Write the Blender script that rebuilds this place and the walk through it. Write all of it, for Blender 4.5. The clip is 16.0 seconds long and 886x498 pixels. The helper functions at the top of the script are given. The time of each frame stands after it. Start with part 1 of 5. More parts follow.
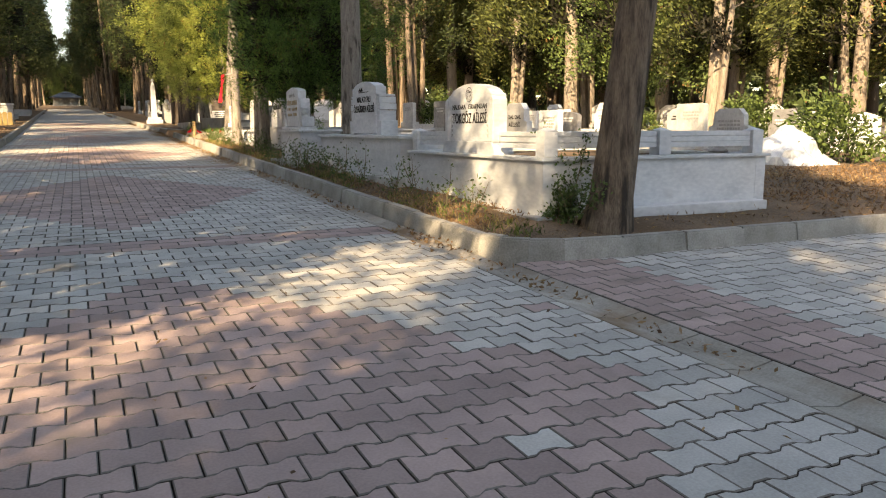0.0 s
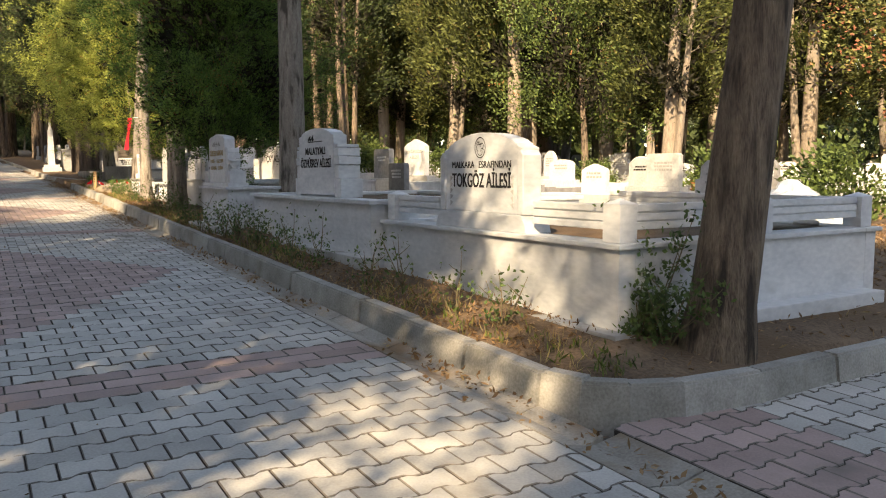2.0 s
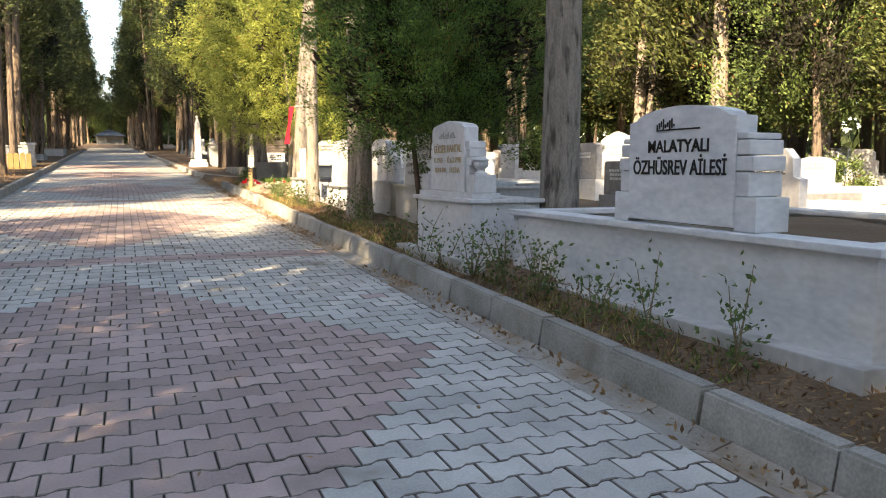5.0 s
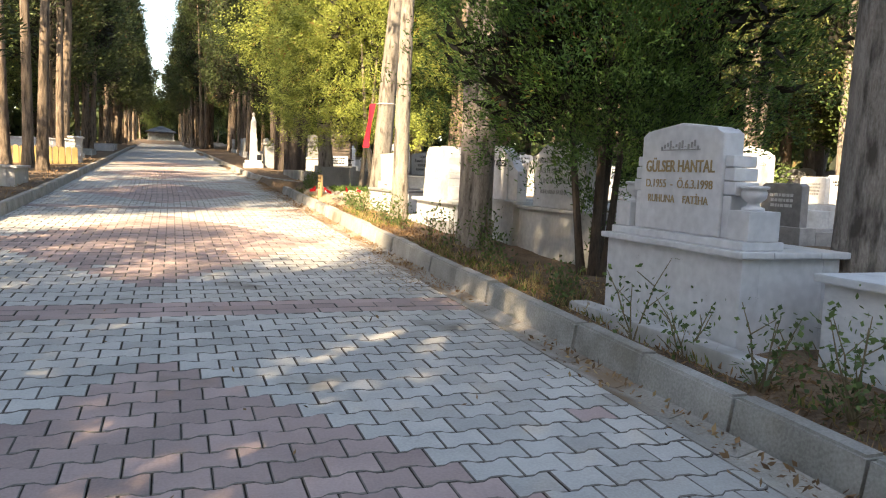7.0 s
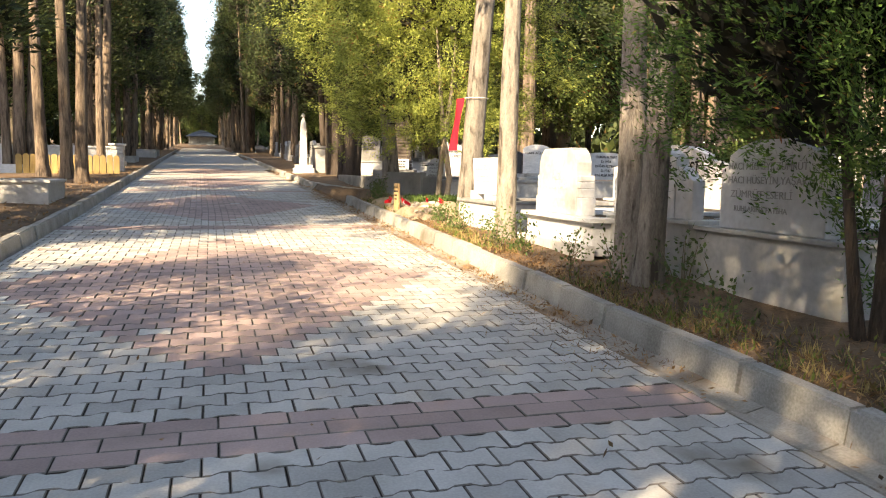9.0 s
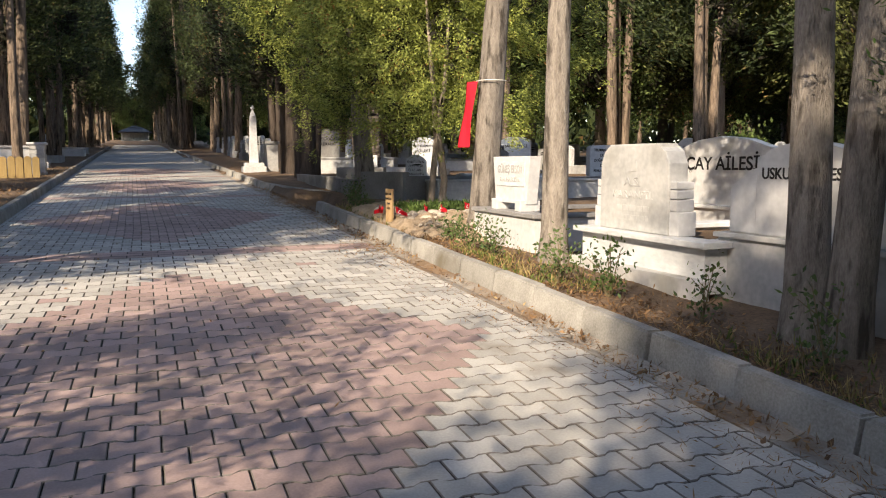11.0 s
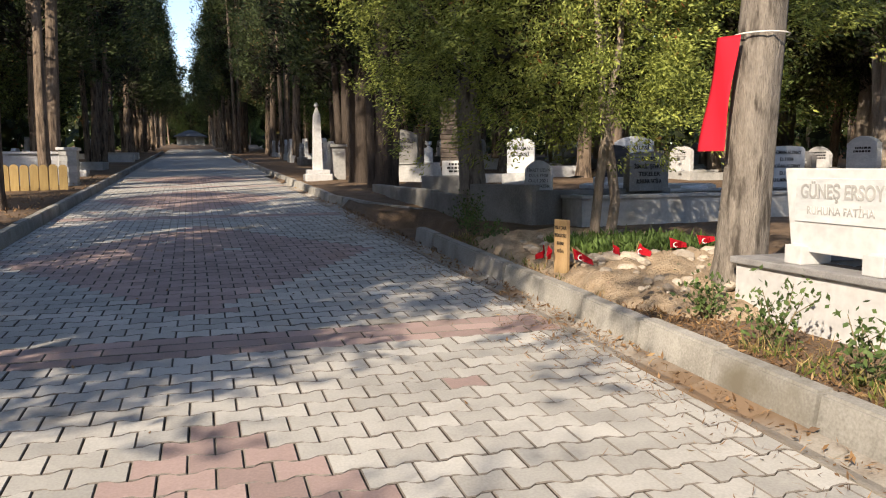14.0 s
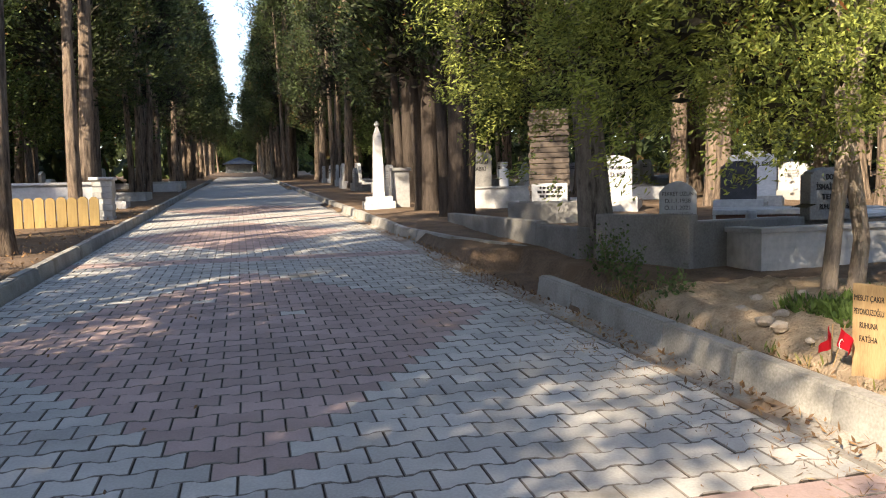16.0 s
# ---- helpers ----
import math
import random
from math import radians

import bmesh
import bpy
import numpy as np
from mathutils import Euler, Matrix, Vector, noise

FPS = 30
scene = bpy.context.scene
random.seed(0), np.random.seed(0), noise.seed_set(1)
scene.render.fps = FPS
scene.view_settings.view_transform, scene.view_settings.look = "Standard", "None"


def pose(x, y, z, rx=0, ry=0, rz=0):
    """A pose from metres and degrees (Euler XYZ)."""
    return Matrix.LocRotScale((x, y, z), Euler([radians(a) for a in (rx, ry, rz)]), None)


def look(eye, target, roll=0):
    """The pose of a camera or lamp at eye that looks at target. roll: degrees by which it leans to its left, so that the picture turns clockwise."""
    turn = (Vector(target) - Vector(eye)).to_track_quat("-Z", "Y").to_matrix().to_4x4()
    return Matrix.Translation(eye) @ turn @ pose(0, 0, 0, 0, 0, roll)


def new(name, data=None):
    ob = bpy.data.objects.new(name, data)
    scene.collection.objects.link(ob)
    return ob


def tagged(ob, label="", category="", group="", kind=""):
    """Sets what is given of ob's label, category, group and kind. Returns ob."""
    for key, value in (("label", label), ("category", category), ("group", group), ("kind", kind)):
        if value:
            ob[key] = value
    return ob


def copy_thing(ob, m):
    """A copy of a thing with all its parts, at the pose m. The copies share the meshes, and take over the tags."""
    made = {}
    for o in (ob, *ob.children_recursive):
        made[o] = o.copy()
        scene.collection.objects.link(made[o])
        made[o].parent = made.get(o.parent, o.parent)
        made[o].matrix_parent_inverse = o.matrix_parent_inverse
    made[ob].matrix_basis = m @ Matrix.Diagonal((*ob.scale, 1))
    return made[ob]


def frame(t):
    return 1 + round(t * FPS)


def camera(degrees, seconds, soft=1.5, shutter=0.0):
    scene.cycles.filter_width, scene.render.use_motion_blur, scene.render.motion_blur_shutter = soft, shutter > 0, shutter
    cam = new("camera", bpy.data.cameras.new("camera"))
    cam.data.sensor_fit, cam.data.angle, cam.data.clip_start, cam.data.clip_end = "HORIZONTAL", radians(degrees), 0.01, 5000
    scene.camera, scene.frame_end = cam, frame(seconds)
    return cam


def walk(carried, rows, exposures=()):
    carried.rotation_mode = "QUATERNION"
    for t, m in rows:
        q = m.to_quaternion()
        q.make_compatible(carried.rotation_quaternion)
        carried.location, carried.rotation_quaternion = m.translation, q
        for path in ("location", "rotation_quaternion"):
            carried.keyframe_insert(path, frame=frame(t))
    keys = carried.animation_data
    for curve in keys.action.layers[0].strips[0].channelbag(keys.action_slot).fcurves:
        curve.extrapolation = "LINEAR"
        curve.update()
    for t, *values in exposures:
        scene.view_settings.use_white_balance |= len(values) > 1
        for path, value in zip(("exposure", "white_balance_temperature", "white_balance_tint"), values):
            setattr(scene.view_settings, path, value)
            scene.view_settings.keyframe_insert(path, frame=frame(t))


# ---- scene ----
cam = camera(60.7, 16.0, soft=1.1)
PATH = [
    (0, (0.049, 0.187, 1.305), (0.798, 1.756, 1.030), -0.2),
    (0.5, (0.153, 0.842, 1.346), (0.936, 2.403, 1.126), -0.5),
    (1, (0.286, 1.464, 1.402), (1.141, 2.992, 1.224), -0.4),
    (1.5, (0.406, 2.090, 1.442), (1.320, 3.585, 1.274), -0.2),
    (2, (0.562, 2.738, 1.475), (1.482, 4.228, 1.301), -0.2),
    (2.5, (0.601, 3.392, 1.497), (1.485, 4.902, 1.302), -0.3),
    (3, (0.642, 4.057, 1.514), (1.472, 5.595, 1.306), -0.6),
    (3.5, (0.585, 4.734, 1.531), (1.364, 6.298, 1.319), -0.7),
    (4, (0.580, 5.355, 1.551), (1.308, 6.943, 1.343), -1.0),
    (6.5, (0.608, 9.054, 1.641), (1.227, 10.693, 1.472), 1.9),
    (7, (0.535, 9.675, 1.670), (1.129, 11.322, 1.497), 2.2),
    (7.5, (0.500, 10.283, 1.698), (1.053, 11.944, 1.526), 2.1),
    (8, (0.375, 10.885, 1.712), (0.896, 12.557, 1.537), 1.7),
    (8.5, (0.374, 11.526, 1.761), (0.880, 13.203, 1.588), 1.2),
    (9, (0.306, 12.131, 1.784), (0.819, 13.805, 1.604), 1.0),
    (11.5, (0.237, 15.455, 1.924), (0.884, 17.078, 1.723), 0.0),
    (12, (0.304, 16.169, 1.929), (0.942, 17.796, 1.722), 0.2),
    (12.5, (0.324, 16.892, 1.940), (0.940, 18.528, 1.731), 0.3),
    (13, (0.417, 17.567, 1.958), (0.995, 19.217, 1.751), 0.2),
    (13.5, (0.372, 18.142, 2.009), (0.929, 19.799, 1.803), 0.1),
    (14, (0.461, 18.880, 2.013), (0.987, 20.549, 1.821), -0.3),
    (14.5, (0.445, 19.576, 1.998), (0.944, 21.254, 1.822), -0.4),
    (15, (0.498, 20.294, 2.017), (0.965, 21.983, 1.863), -0.9),
    (15.5, (0.479, 20.948, 2.037), (0.922, 22.644, 1.893), -1.1),
    (16, (0.460, 21.595, 2.064), (0.887, 23.297, 1.926), -1.4),
]
# seconds, stops, kelvin, tint
EXPOSURES = [(0, 1.95, 9100, 13), (2, 1.72, 8500, 13), (4, 2.2, 8200, 13), (7, 2.4, 8100, 12), (9, 2.2, 8100, 13), (11.5, 1.13, 6700, 15), (12.5, 1.08, 6700, 15), (14.5, 1.1, 6600, 14), (16, 1.8, 6900, 14)]
walk(cam, [(t, look(eye, target, roll)) for t, eye, target, roll in PATH], EXPOSURES)

# ---- world, sun ----
SUN_EL, SUN_AZ = 34.0, 222.0          # degrees; azimuth of the sun measured from +x towards +y
world = bpy.data.worlds.new("sky")
scene.world = world
world.use_nodes = True
wn = world.node_tree.nodes
sky = wn.new("ShaderNodeTexSky")
sky.sky_type = "NISHITA"
sky.sun_disc = False
sky.sun_elevation = radians(SUN_EL)
sky.sun_rotation = radians(90 - SUN_AZ)
sky.dust_density = 0.8
world.node_tree.links.new(sky.outputs[0], wn["Background"].inputs[0])
wn["Background"].inputs[1].default_value = 0.13
sun = new("sun", bpy.data.lights.new("sun", "SUN"))
sun.data.energy, sun.data.angle, sun.data.color = 3.9, radians(0.55), (1.0, 0.86, 0.66)
sun_way = Vector((math.cos(radians(SUN_AZ)) * math.cos(radians(SUN_EL)), math.sin(radians(SUN_AZ)) * math.cos(radians(SUN_EL)), math.sin(radians(SUN_EL))))
sun.matrix_world = look(sun_way * 60, (0, 0, 0))

SLOPE = 0.036


def gz(y):
    """Height of the road surface, which climbs steadily along y."""
    return 0.044 + SLOPE * y


def bx(y):
    """Beyond the sunlit graves the road drifts slightly to the left."""
    return -0.015 * max(0.0, y - 26.0)


TILT = math.degrees(math.atan(SLOPE))

# ---- materials ----


def mat(name, col, col2=None, rough=0.8, scale=6.0, fine=60.0, bump=0.15, dist=0.01, spec=0.3, vary=0.0, island=False, streak=None, third=None, third_at=(0.62, 0.75), third_scale=1.5, metal=0.0):
    """Procedural surface: two noise scales mix col and col2, an optional third colour in large stains, a per-piece value shift."""
    m = bpy.data.materials.new(name)
    m.use_nodes = True
    nt = m.node_tree
    n, ln = nt.nodes, nt.links.new
    b = n["Principled BSDF"]
    b.inputs["Roughness"].default_value = rough
    b.inputs["Specular IOR Level"].default_value = spec
    b.inputs["Metallic"].default_value = metal
    tc = n.new("ShaderNodeTexCoord")
    mp = n.new("ShaderNodeMapping")
    ln(tc.outputs["Object"], mp.inputs[0])
    if streak:
        mp.inputs["Scale"].default_value = streak
    n1 = n.new("ShaderNodeTexNoise")
    n1.inputs["Scale"].default_value, n1.inputs["Detail"].default_value = scale, 6
    n2 = n.new("ShaderNodeTexNoise")
    n2.inputs["Scale"].default_value, n2.inputs["Detail"].default_value = fine, 4
    for k in (n1, n2):
        ln(mp.outputs[0], k.inputs["Vector"])
    add = n.new("ShaderNodeMath")
    add.operation = "MULTIPLY_ADD"
    add.inputs[1].default_value = 0.45
    half = n.new("ShaderNodeMath")
    half.operation = "MULTIPLY"
    half.inputs[1].default_value = 0.55
    ln(n1.outputs[0], half.inputs[0])
    ln(n2.outputs[0], add.inputs[0])
    ln(half.outputs[0], add.inputs[2])
    ramp = n.new("ShaderNodeValToRGB")
    ramp.color_ramp.elements[0].position, ramp.color_ramp.elements[1].position = 0.36, 0.64
    ramp.color_ramp.elements[0].color = (*(col2 or [c * 0.7 for c in col]), 1)
    ramp.color_ramp.elements[1].color = (*col, 1)
    ln(add.outputs[0], ramp.inputs[0])
    out = ramp.outputs[0]
    if third:
        n3 = n.new("ShaderNodeTexNoise")
        n3.inputs["Scale"].default_value, n3.inputs["Detail"].default_value = third_scale, 5
        ln(mp.outputs[0], n3.inputs["Vector"])
        r3 = n.new("ShaderNodeMapRange")
        r3.inputs["From Min"].default_value, r3.inputs["From Max"].default_value = third_at
        ln(n3.outputs[0], r3.inputs["Value"])
        mx = n.new("ShaderNodeMix")
        mx.data_type = "RGBA"
        ln(r3.outputs[0], mx.inputs["Factor"])
        ln(out, mx.inputs["A"])
        mx.inputs["B"].default_value = (*third, 1)
        out = mx.outputs["Result"]
    if vary:
        hs = n.new("ShaderNodeHueSaturation")
        if island:
            src = n.new("ShaderNodeNewGeometry").outputs["Random Per Island"]
        else:
            src = n.new("ShaderNodeObjectInfo").outputs["Random"]
        mr = n.new("ShaderNodeMapRange")
        mr.inputs["To Min"].default_value, mr.inputs["To Max"].default_value = 1 - vary, 1 + vary
        ln(src, mr.inputs["Value"])
        ln(mr.outputs[0], hs.inputs["Value"])
        ln(out, hs.inputs["Color"])
        out = hs.outputs[0]
    ln(out, b.inputs["Base Color"])
    if bump:
        bp = n.new("ShaderNodeBump")
        bp.inputs["Strength"].default_value, bp.inputs["Distance"].default_value = bump, dist
        ln(add.outputs[0], bp.inputs["Height"])
        ln(bp.outputs[0], b.inputs["Normal"])
    return m


def leaf_mat(name, col, col2, dry=None, dry_at=(0.9, 0.95)):
    """Foliage: each clump takes its own green, crown shade painted into its dark end; light passes through."""
    m = bpy.data.materials.new(name)
    m.use_nodes = True
    nt = m.node_tree
    n, ln = nt.nodes, nt.links.new
    b = n["Principled BSDF"]
    b.inputs["Roughness"].default_value = 0.6
    b.inputs["Specular IOR Level"].default_value = 0.25
    g = n.new("ShaderNodeNewGeometry")
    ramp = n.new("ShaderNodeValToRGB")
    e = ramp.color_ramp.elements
    # weighted dark, light end raised: shaded gaps and sunlit tips in the colour
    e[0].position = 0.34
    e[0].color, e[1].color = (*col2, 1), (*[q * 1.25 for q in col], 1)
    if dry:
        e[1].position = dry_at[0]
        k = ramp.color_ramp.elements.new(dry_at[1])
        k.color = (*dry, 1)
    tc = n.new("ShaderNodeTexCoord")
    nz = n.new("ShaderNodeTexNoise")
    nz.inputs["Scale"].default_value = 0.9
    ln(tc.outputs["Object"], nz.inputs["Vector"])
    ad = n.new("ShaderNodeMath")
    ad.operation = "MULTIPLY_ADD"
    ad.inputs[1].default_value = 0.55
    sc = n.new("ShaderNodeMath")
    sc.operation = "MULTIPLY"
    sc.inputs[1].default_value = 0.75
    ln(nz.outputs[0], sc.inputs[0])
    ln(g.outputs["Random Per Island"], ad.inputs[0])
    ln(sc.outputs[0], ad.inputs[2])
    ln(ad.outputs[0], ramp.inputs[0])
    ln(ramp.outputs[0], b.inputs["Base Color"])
    tr = n.new("ShaderNodeBsdfTranslucent")
    ln(ramp.outputs[0], tr.inputs["Color"])
    mix = n.new("ShaderNodeMixShader")
    mix.inputs[0].default_value = 0.22
    ln(b.outputs[0], mix.inputs[1])
    ln(tr.outputs[0], mix.inputs[2])
    ln(mix.outputs[0], n["Material Output"].inputs["Surface"])
    return m


M_PAVE_G = mat("grey_paver", (0.46, 0.455, 0.425), (0.325, 0.32, 0.3), 0.8, 3, 90, 0.5, 0.004, vary=0.17, third=(0.19, 0.17, 0.14))
M_PAVE_R = mat("red_paver", (0.385, 0.29, 0.268), (0.28, 0.212, 0.198), 0.8, 3, 90, 0.5, 0.004, vary=0.19, third=(0.2, 0.165, 0.15))
M_PAVE_GI = mat("grey_paver_many", (0.46, 0.455, 0.425), (0.325, 0.32, 0.3), 0.8, 3, 90, 0.5, 0.004, vary=0.17, island=True, third=(0.19, 0.17, 0.14))
M_PAVE_RI = mat("red_paver_many", (0.385, 0.29, 0.268), (0.28, 0.212, 0.198), 0.8, 3, 90, 0.5, 0.004, vary=0.19, island=True, third=(0.2, 0.165, 0.15))
M_JOINT = mat("joint_dirt", (0.075, 0.062, 0.05), (0.04, 0.034, 0.03), 0.95, 8, 120, 0.5, 0.01)
M_ARRIS = mat("dirty_paver_edge", (0.22, 0.2, 0.18), (0.13, 0.12, 0.105), 0.95, 5, 90, 0.3, 0.004)
M_KERB = mat("kerb_concrete", (0.37, 0.365, 0.34), (0.21, 0.205, 0.185), 0.9, 4, 70, 0.5, 0.008, vary=0.12, third=(0.17, 0.155, 0.12))
M_GUTTER = mat("gutter_concrete", (0.38, 0.36, 0.32), (0.23, 0.21, 0.18), 0.9, 4, 70, 0.5, 0.008, vary=0.12, third=(0.2, 0.14, 0.09), third_at=(0.5, 0.65))
M_CONC = mat("old_concrete", (0.26, 0.26, 0.25), (0.15, 0.15, 0.145), 0.9, 3, 50, 0.5, 0.01, vary=0.1, third=(0.1, 0.1, 0.09))
M_SOIL = mat("bed_soil", (0.2, 0.14, 0.092), (0.08, 0.056, 0.038), 0.95, 2.5, 40, 0.9, 0.03, third=(0.12, 0.08, 0.048), third_at=(0.5, 0.62), third_scale=0.9)
M_SAND = mat("dry_mound_soil", (0.43, 0.345, 0.245), (0.27, 0.2, 0.13), 0.95, 9, 60, 1.0, 0.06)
M_MARBLE = mat("white_marble", (0.67, 0.69, 0.7), (0.47, 0.5, 0.525), 0.45, 2.2, 14, 0.05, 0.004, spec=0.4, vary=0.05, streak=(1, 1, 2.2), third=(0.46, 0.47, 0.47), third_at=(0.6, 0.78), third_scale=2.5)
M_MARBLE2 = mat("weathered_marble", (0.5, 0.505, 0.495), (0.34, 0.35, 0.35), 0.6, 3, 18, 0.1, 0.006, spec=0.35, vary=0.12, third=(0.27, 0.27, 0.25), third_at=(0.55, 0.75), third_scale=2.0)
M_MARBLE3 = mat("bright_marble", (0.64, 0.65, 0.655), (0.48, 0.49, 0.5), 0.5, 2, 16, 0.05, 0.004, spec=0.4, vary=0.05, third=(0.55, 0.55, 0.54), third_at=(0.64, 0.8))
M_GREYST = mat("grey_granite", (0.3, 0.3, 0.3), (0.18, 0.18, 0.185), 0.5, 10, 150, 0.05, 0.003, vary=0.2)
M_DARKST = mat("dark_stone", (0.07, 0.07, 0.075), (0.035, 0.035, 0.04), 0.5, 6, 120, 0.1, 0.004, vary=0.2)
M_REDST = mat("brown_stone", (0.2, 0.11, 0.08), (0.12, 0.065, 0.05), 0.7, 6, 60, 0.2, 0.006)
M_SLATE = mat("brown_slate", (0.13, 0.105, 0.085), (0.07, 0.058, 0.05), 0.8, 6, 60, 0.3, 0.008, vary=0.2)
M_BLACK = mat("black_lettering", (0.02, 0.02, 0.022), (0.012, 0.012, 0.012), 0.6, 20, 90, 0)
M_GOLD = mat("faded_gold_lettering", (0.42, 0.31, 0.16), (0.3, 0.22, 0.12), 0.6, 20, 90, 0)
M_GREYL = mat("grey_lettering", (0.33, 0.33, 0.32), (0.25, 0.25, 0.25), 0.6, 20, 90, 0)
M_BARK = mat("cypress_bark", (0.3, 0.235, 0.175), (0.115, 0.085, 0.064), 0.95, 7, 40, 1.0, 0.05, streak=(3, 3, 0.45), vary=0.12, third=(0.055, 0.044, 0.036), third_at=(0.5, 0.66), third_scale=4.5)
M_BARKP = mat("pale_bark", (0.36, 0.305, 0.245), (0.19, 0.155, 0.125), 0.95, 8, 50, 0.9, 0.04, streak=(2.5, 2.5, 0.5), vary=0.1, third=(0.15, 0.125, 0.1), third_at=(0.62, 0.76), third_scale=4)
M_BARKG = mat("grey_trunk_bark", (0.33, 0.3, 0.26), (0.17, 0.15, 0.13), 0.95, 8, 50, 0.9, 0.04, streak=(2.5, 2.5, 0.6), vary=0.1, third=(0.075, 0.065, 0.055), third_at=(0.54, 0.66), third_scale=5)
M_DARKBARK = mat("dark_bark", (0.1, 0.08, 0.065), (0.045, 0.036, 0.03), 0.95, 7, 40, 1.0, 0.05, streak=(3, 3, 0.45), vary=0.15)
# the dark second greens of the trees stand in for shade within crowns
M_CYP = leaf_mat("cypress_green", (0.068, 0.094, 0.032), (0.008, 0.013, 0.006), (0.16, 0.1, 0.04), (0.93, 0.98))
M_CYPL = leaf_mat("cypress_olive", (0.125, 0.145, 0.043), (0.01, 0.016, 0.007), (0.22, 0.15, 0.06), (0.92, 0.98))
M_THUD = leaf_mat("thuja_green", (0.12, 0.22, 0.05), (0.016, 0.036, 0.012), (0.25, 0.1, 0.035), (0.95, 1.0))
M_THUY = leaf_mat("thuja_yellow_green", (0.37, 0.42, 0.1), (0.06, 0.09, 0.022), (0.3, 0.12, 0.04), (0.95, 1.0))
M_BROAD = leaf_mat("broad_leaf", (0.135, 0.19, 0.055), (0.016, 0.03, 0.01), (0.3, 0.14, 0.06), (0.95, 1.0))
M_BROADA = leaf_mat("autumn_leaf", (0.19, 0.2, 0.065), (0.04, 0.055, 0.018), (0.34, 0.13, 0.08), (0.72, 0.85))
# near-black tone for inner twigs; paints the shade inside tree crowns
M_CROWN_SHADE = mat("inner_twig_shade", (0.03, 0.028, 0.018), (0.014, 0.014, 0.009), 0.9, 3, 20, 0)
M_WEED = leaf_mat("weed_green", (0.12, 0.16, 0.035), (0.05, 0.075, 0.02), (0.26, 0.2, 0.08), (0.7, 0.85))
M_ROSE = leaf_mat("rose_leaf", (0.12, 0.18, 0.055), (0.05, 0.085, 0.03))
M_STALK = mat("rose_stalk", (0.24, 0.2, 0.12), (0.13, 0.11, 0.065), 0.9, 10, 60, 0)
M_LITTER = leaf_mat("dry_litter", (0.26, 0.16, 0.08), (0.1, 0.06, 0.035), (0.42, 0.31, 0.16), (0.85, 0.95))
M_STRAW = leaf_mat("dry_grass", (0.42, 0.33, 0.15), (0.2, 0.16, 0.07))
M_PLASTIC = mat("plastic_sheet", (0.52, 0.57, 0.62), (0.36, 0.4, 0.45), 0.25, 3, 12, 0.5, 0.05, spec=0.5, streak=(1, 3, 1))
M_RED = mat("flag_red", (0.62, 0.012, 0.03), (0.5, 0.01, 0.024), 0.8, 4, 60, 0.1, 0.003)
M_WHITE = mat("flag_white", (0.8, 0.8, 0.79), (0.74, 0.74, 0.73), 0.8, 8, 60, 0)
M_WOOD = mat("plank_wood", (0.44, 0.31, 0.16), (0.3, 0.2, 0.1), 0.8, 5, 60, 0.3, 0.004, streak=(6, 6, 0.6))
M_FENCE = mat("yellow_board", (0.4, 0.29, 0.12), (0.27, 0.19, 0.08), 0.85, 5, 50, 0.3, 0.006, streak=(4, 4, 0.6), vary=0.15, third=(0.16, 0.13, 0.06))
M_STONE = mat("loose_stone", (0.5, 0.44, 0.36), (0.32, 0.28, 0.23), 0.9, 8, 60, 0.4, 0.01, vary=0.25)
M_ROOF = mat("pavilion_roof", (0.09, 0.115, 0.15), (0.06, 0.075, 0.1), 0.7, 3, 30, 0.2, 0.02)
M_ROPE = mat("cord", (0.75, 0.74, 0.7), (0.6, 0.6, 0.56), 0.9, 30, 90, 0)
M_GRASS = leaf_mat("flower_bed_green", (0.1, 0.16, 0.04), (0.035, 0.065, 0.018))

# ---- geometry helpers ----


def obj(name, bm, material, parent=None, label="", smooth=False):
    me = bpy.data.meshes.new(name)
    bm.to_mesh(me)
    bm.free()
    for k in (material if isinstance(material, (list, tuple)) else [material]):
        me.materials.append(k)
    if smooth:
        me.polygons.foreach_set("use_smooth", [True] * len(me.polygons))
    ob = new(name, me)
    if parent is not None:
        ob.parent = parent
    if label:
        ob["label"] = label
    return ob


part = obj


def raw(name, verts, faces, material, parent=None, idx=None):
    me = bpy.data.meshes.new(name)
    me.from_pydata(verts, [], faces)
    for k in (material if isinstance(material, (list, tuple)) else [material]):
        me.materials.append(k)
    if idx is not None:
        me.polygons.foreach_set("material_index", idx)
    me.update()
    ob = new(name, me)
    if parent is not None:
        ob.parent = parent
    return ob


def empty(name, m):
    e = new(name)
    e.empty_display_size = 0.1
    e.matrix_world = m
    return e


def box(bm, x0, x1, y0, y1, z0, z1, bev=0.0, m=None):
    r = bmesh.ops.create_cube(bm, size=1.0)
    vs = r["verts"]
    for v in vs:
        v.co = Vector(((x0 + x1) / 2 + v.co.x * (x1 - x0), (y0 + y1) / 2 + v.co.y * (y1 - y0), (z0 + z1) / 2 + v.co.z * (z1 - z0)))
        if m:
            v.co = m @ v.co
    if bev:
        es = list({e for v in vs for e in v.link_edges})
        bmesh.ops.bevel(bm, geom=es, offset=bev, segments=2, affect="EDGES", profile=0.6)
    return bm


def boxm(*a, **k):
    bm = bmesh.new()
    box(bm, *a, **k)
    return bm


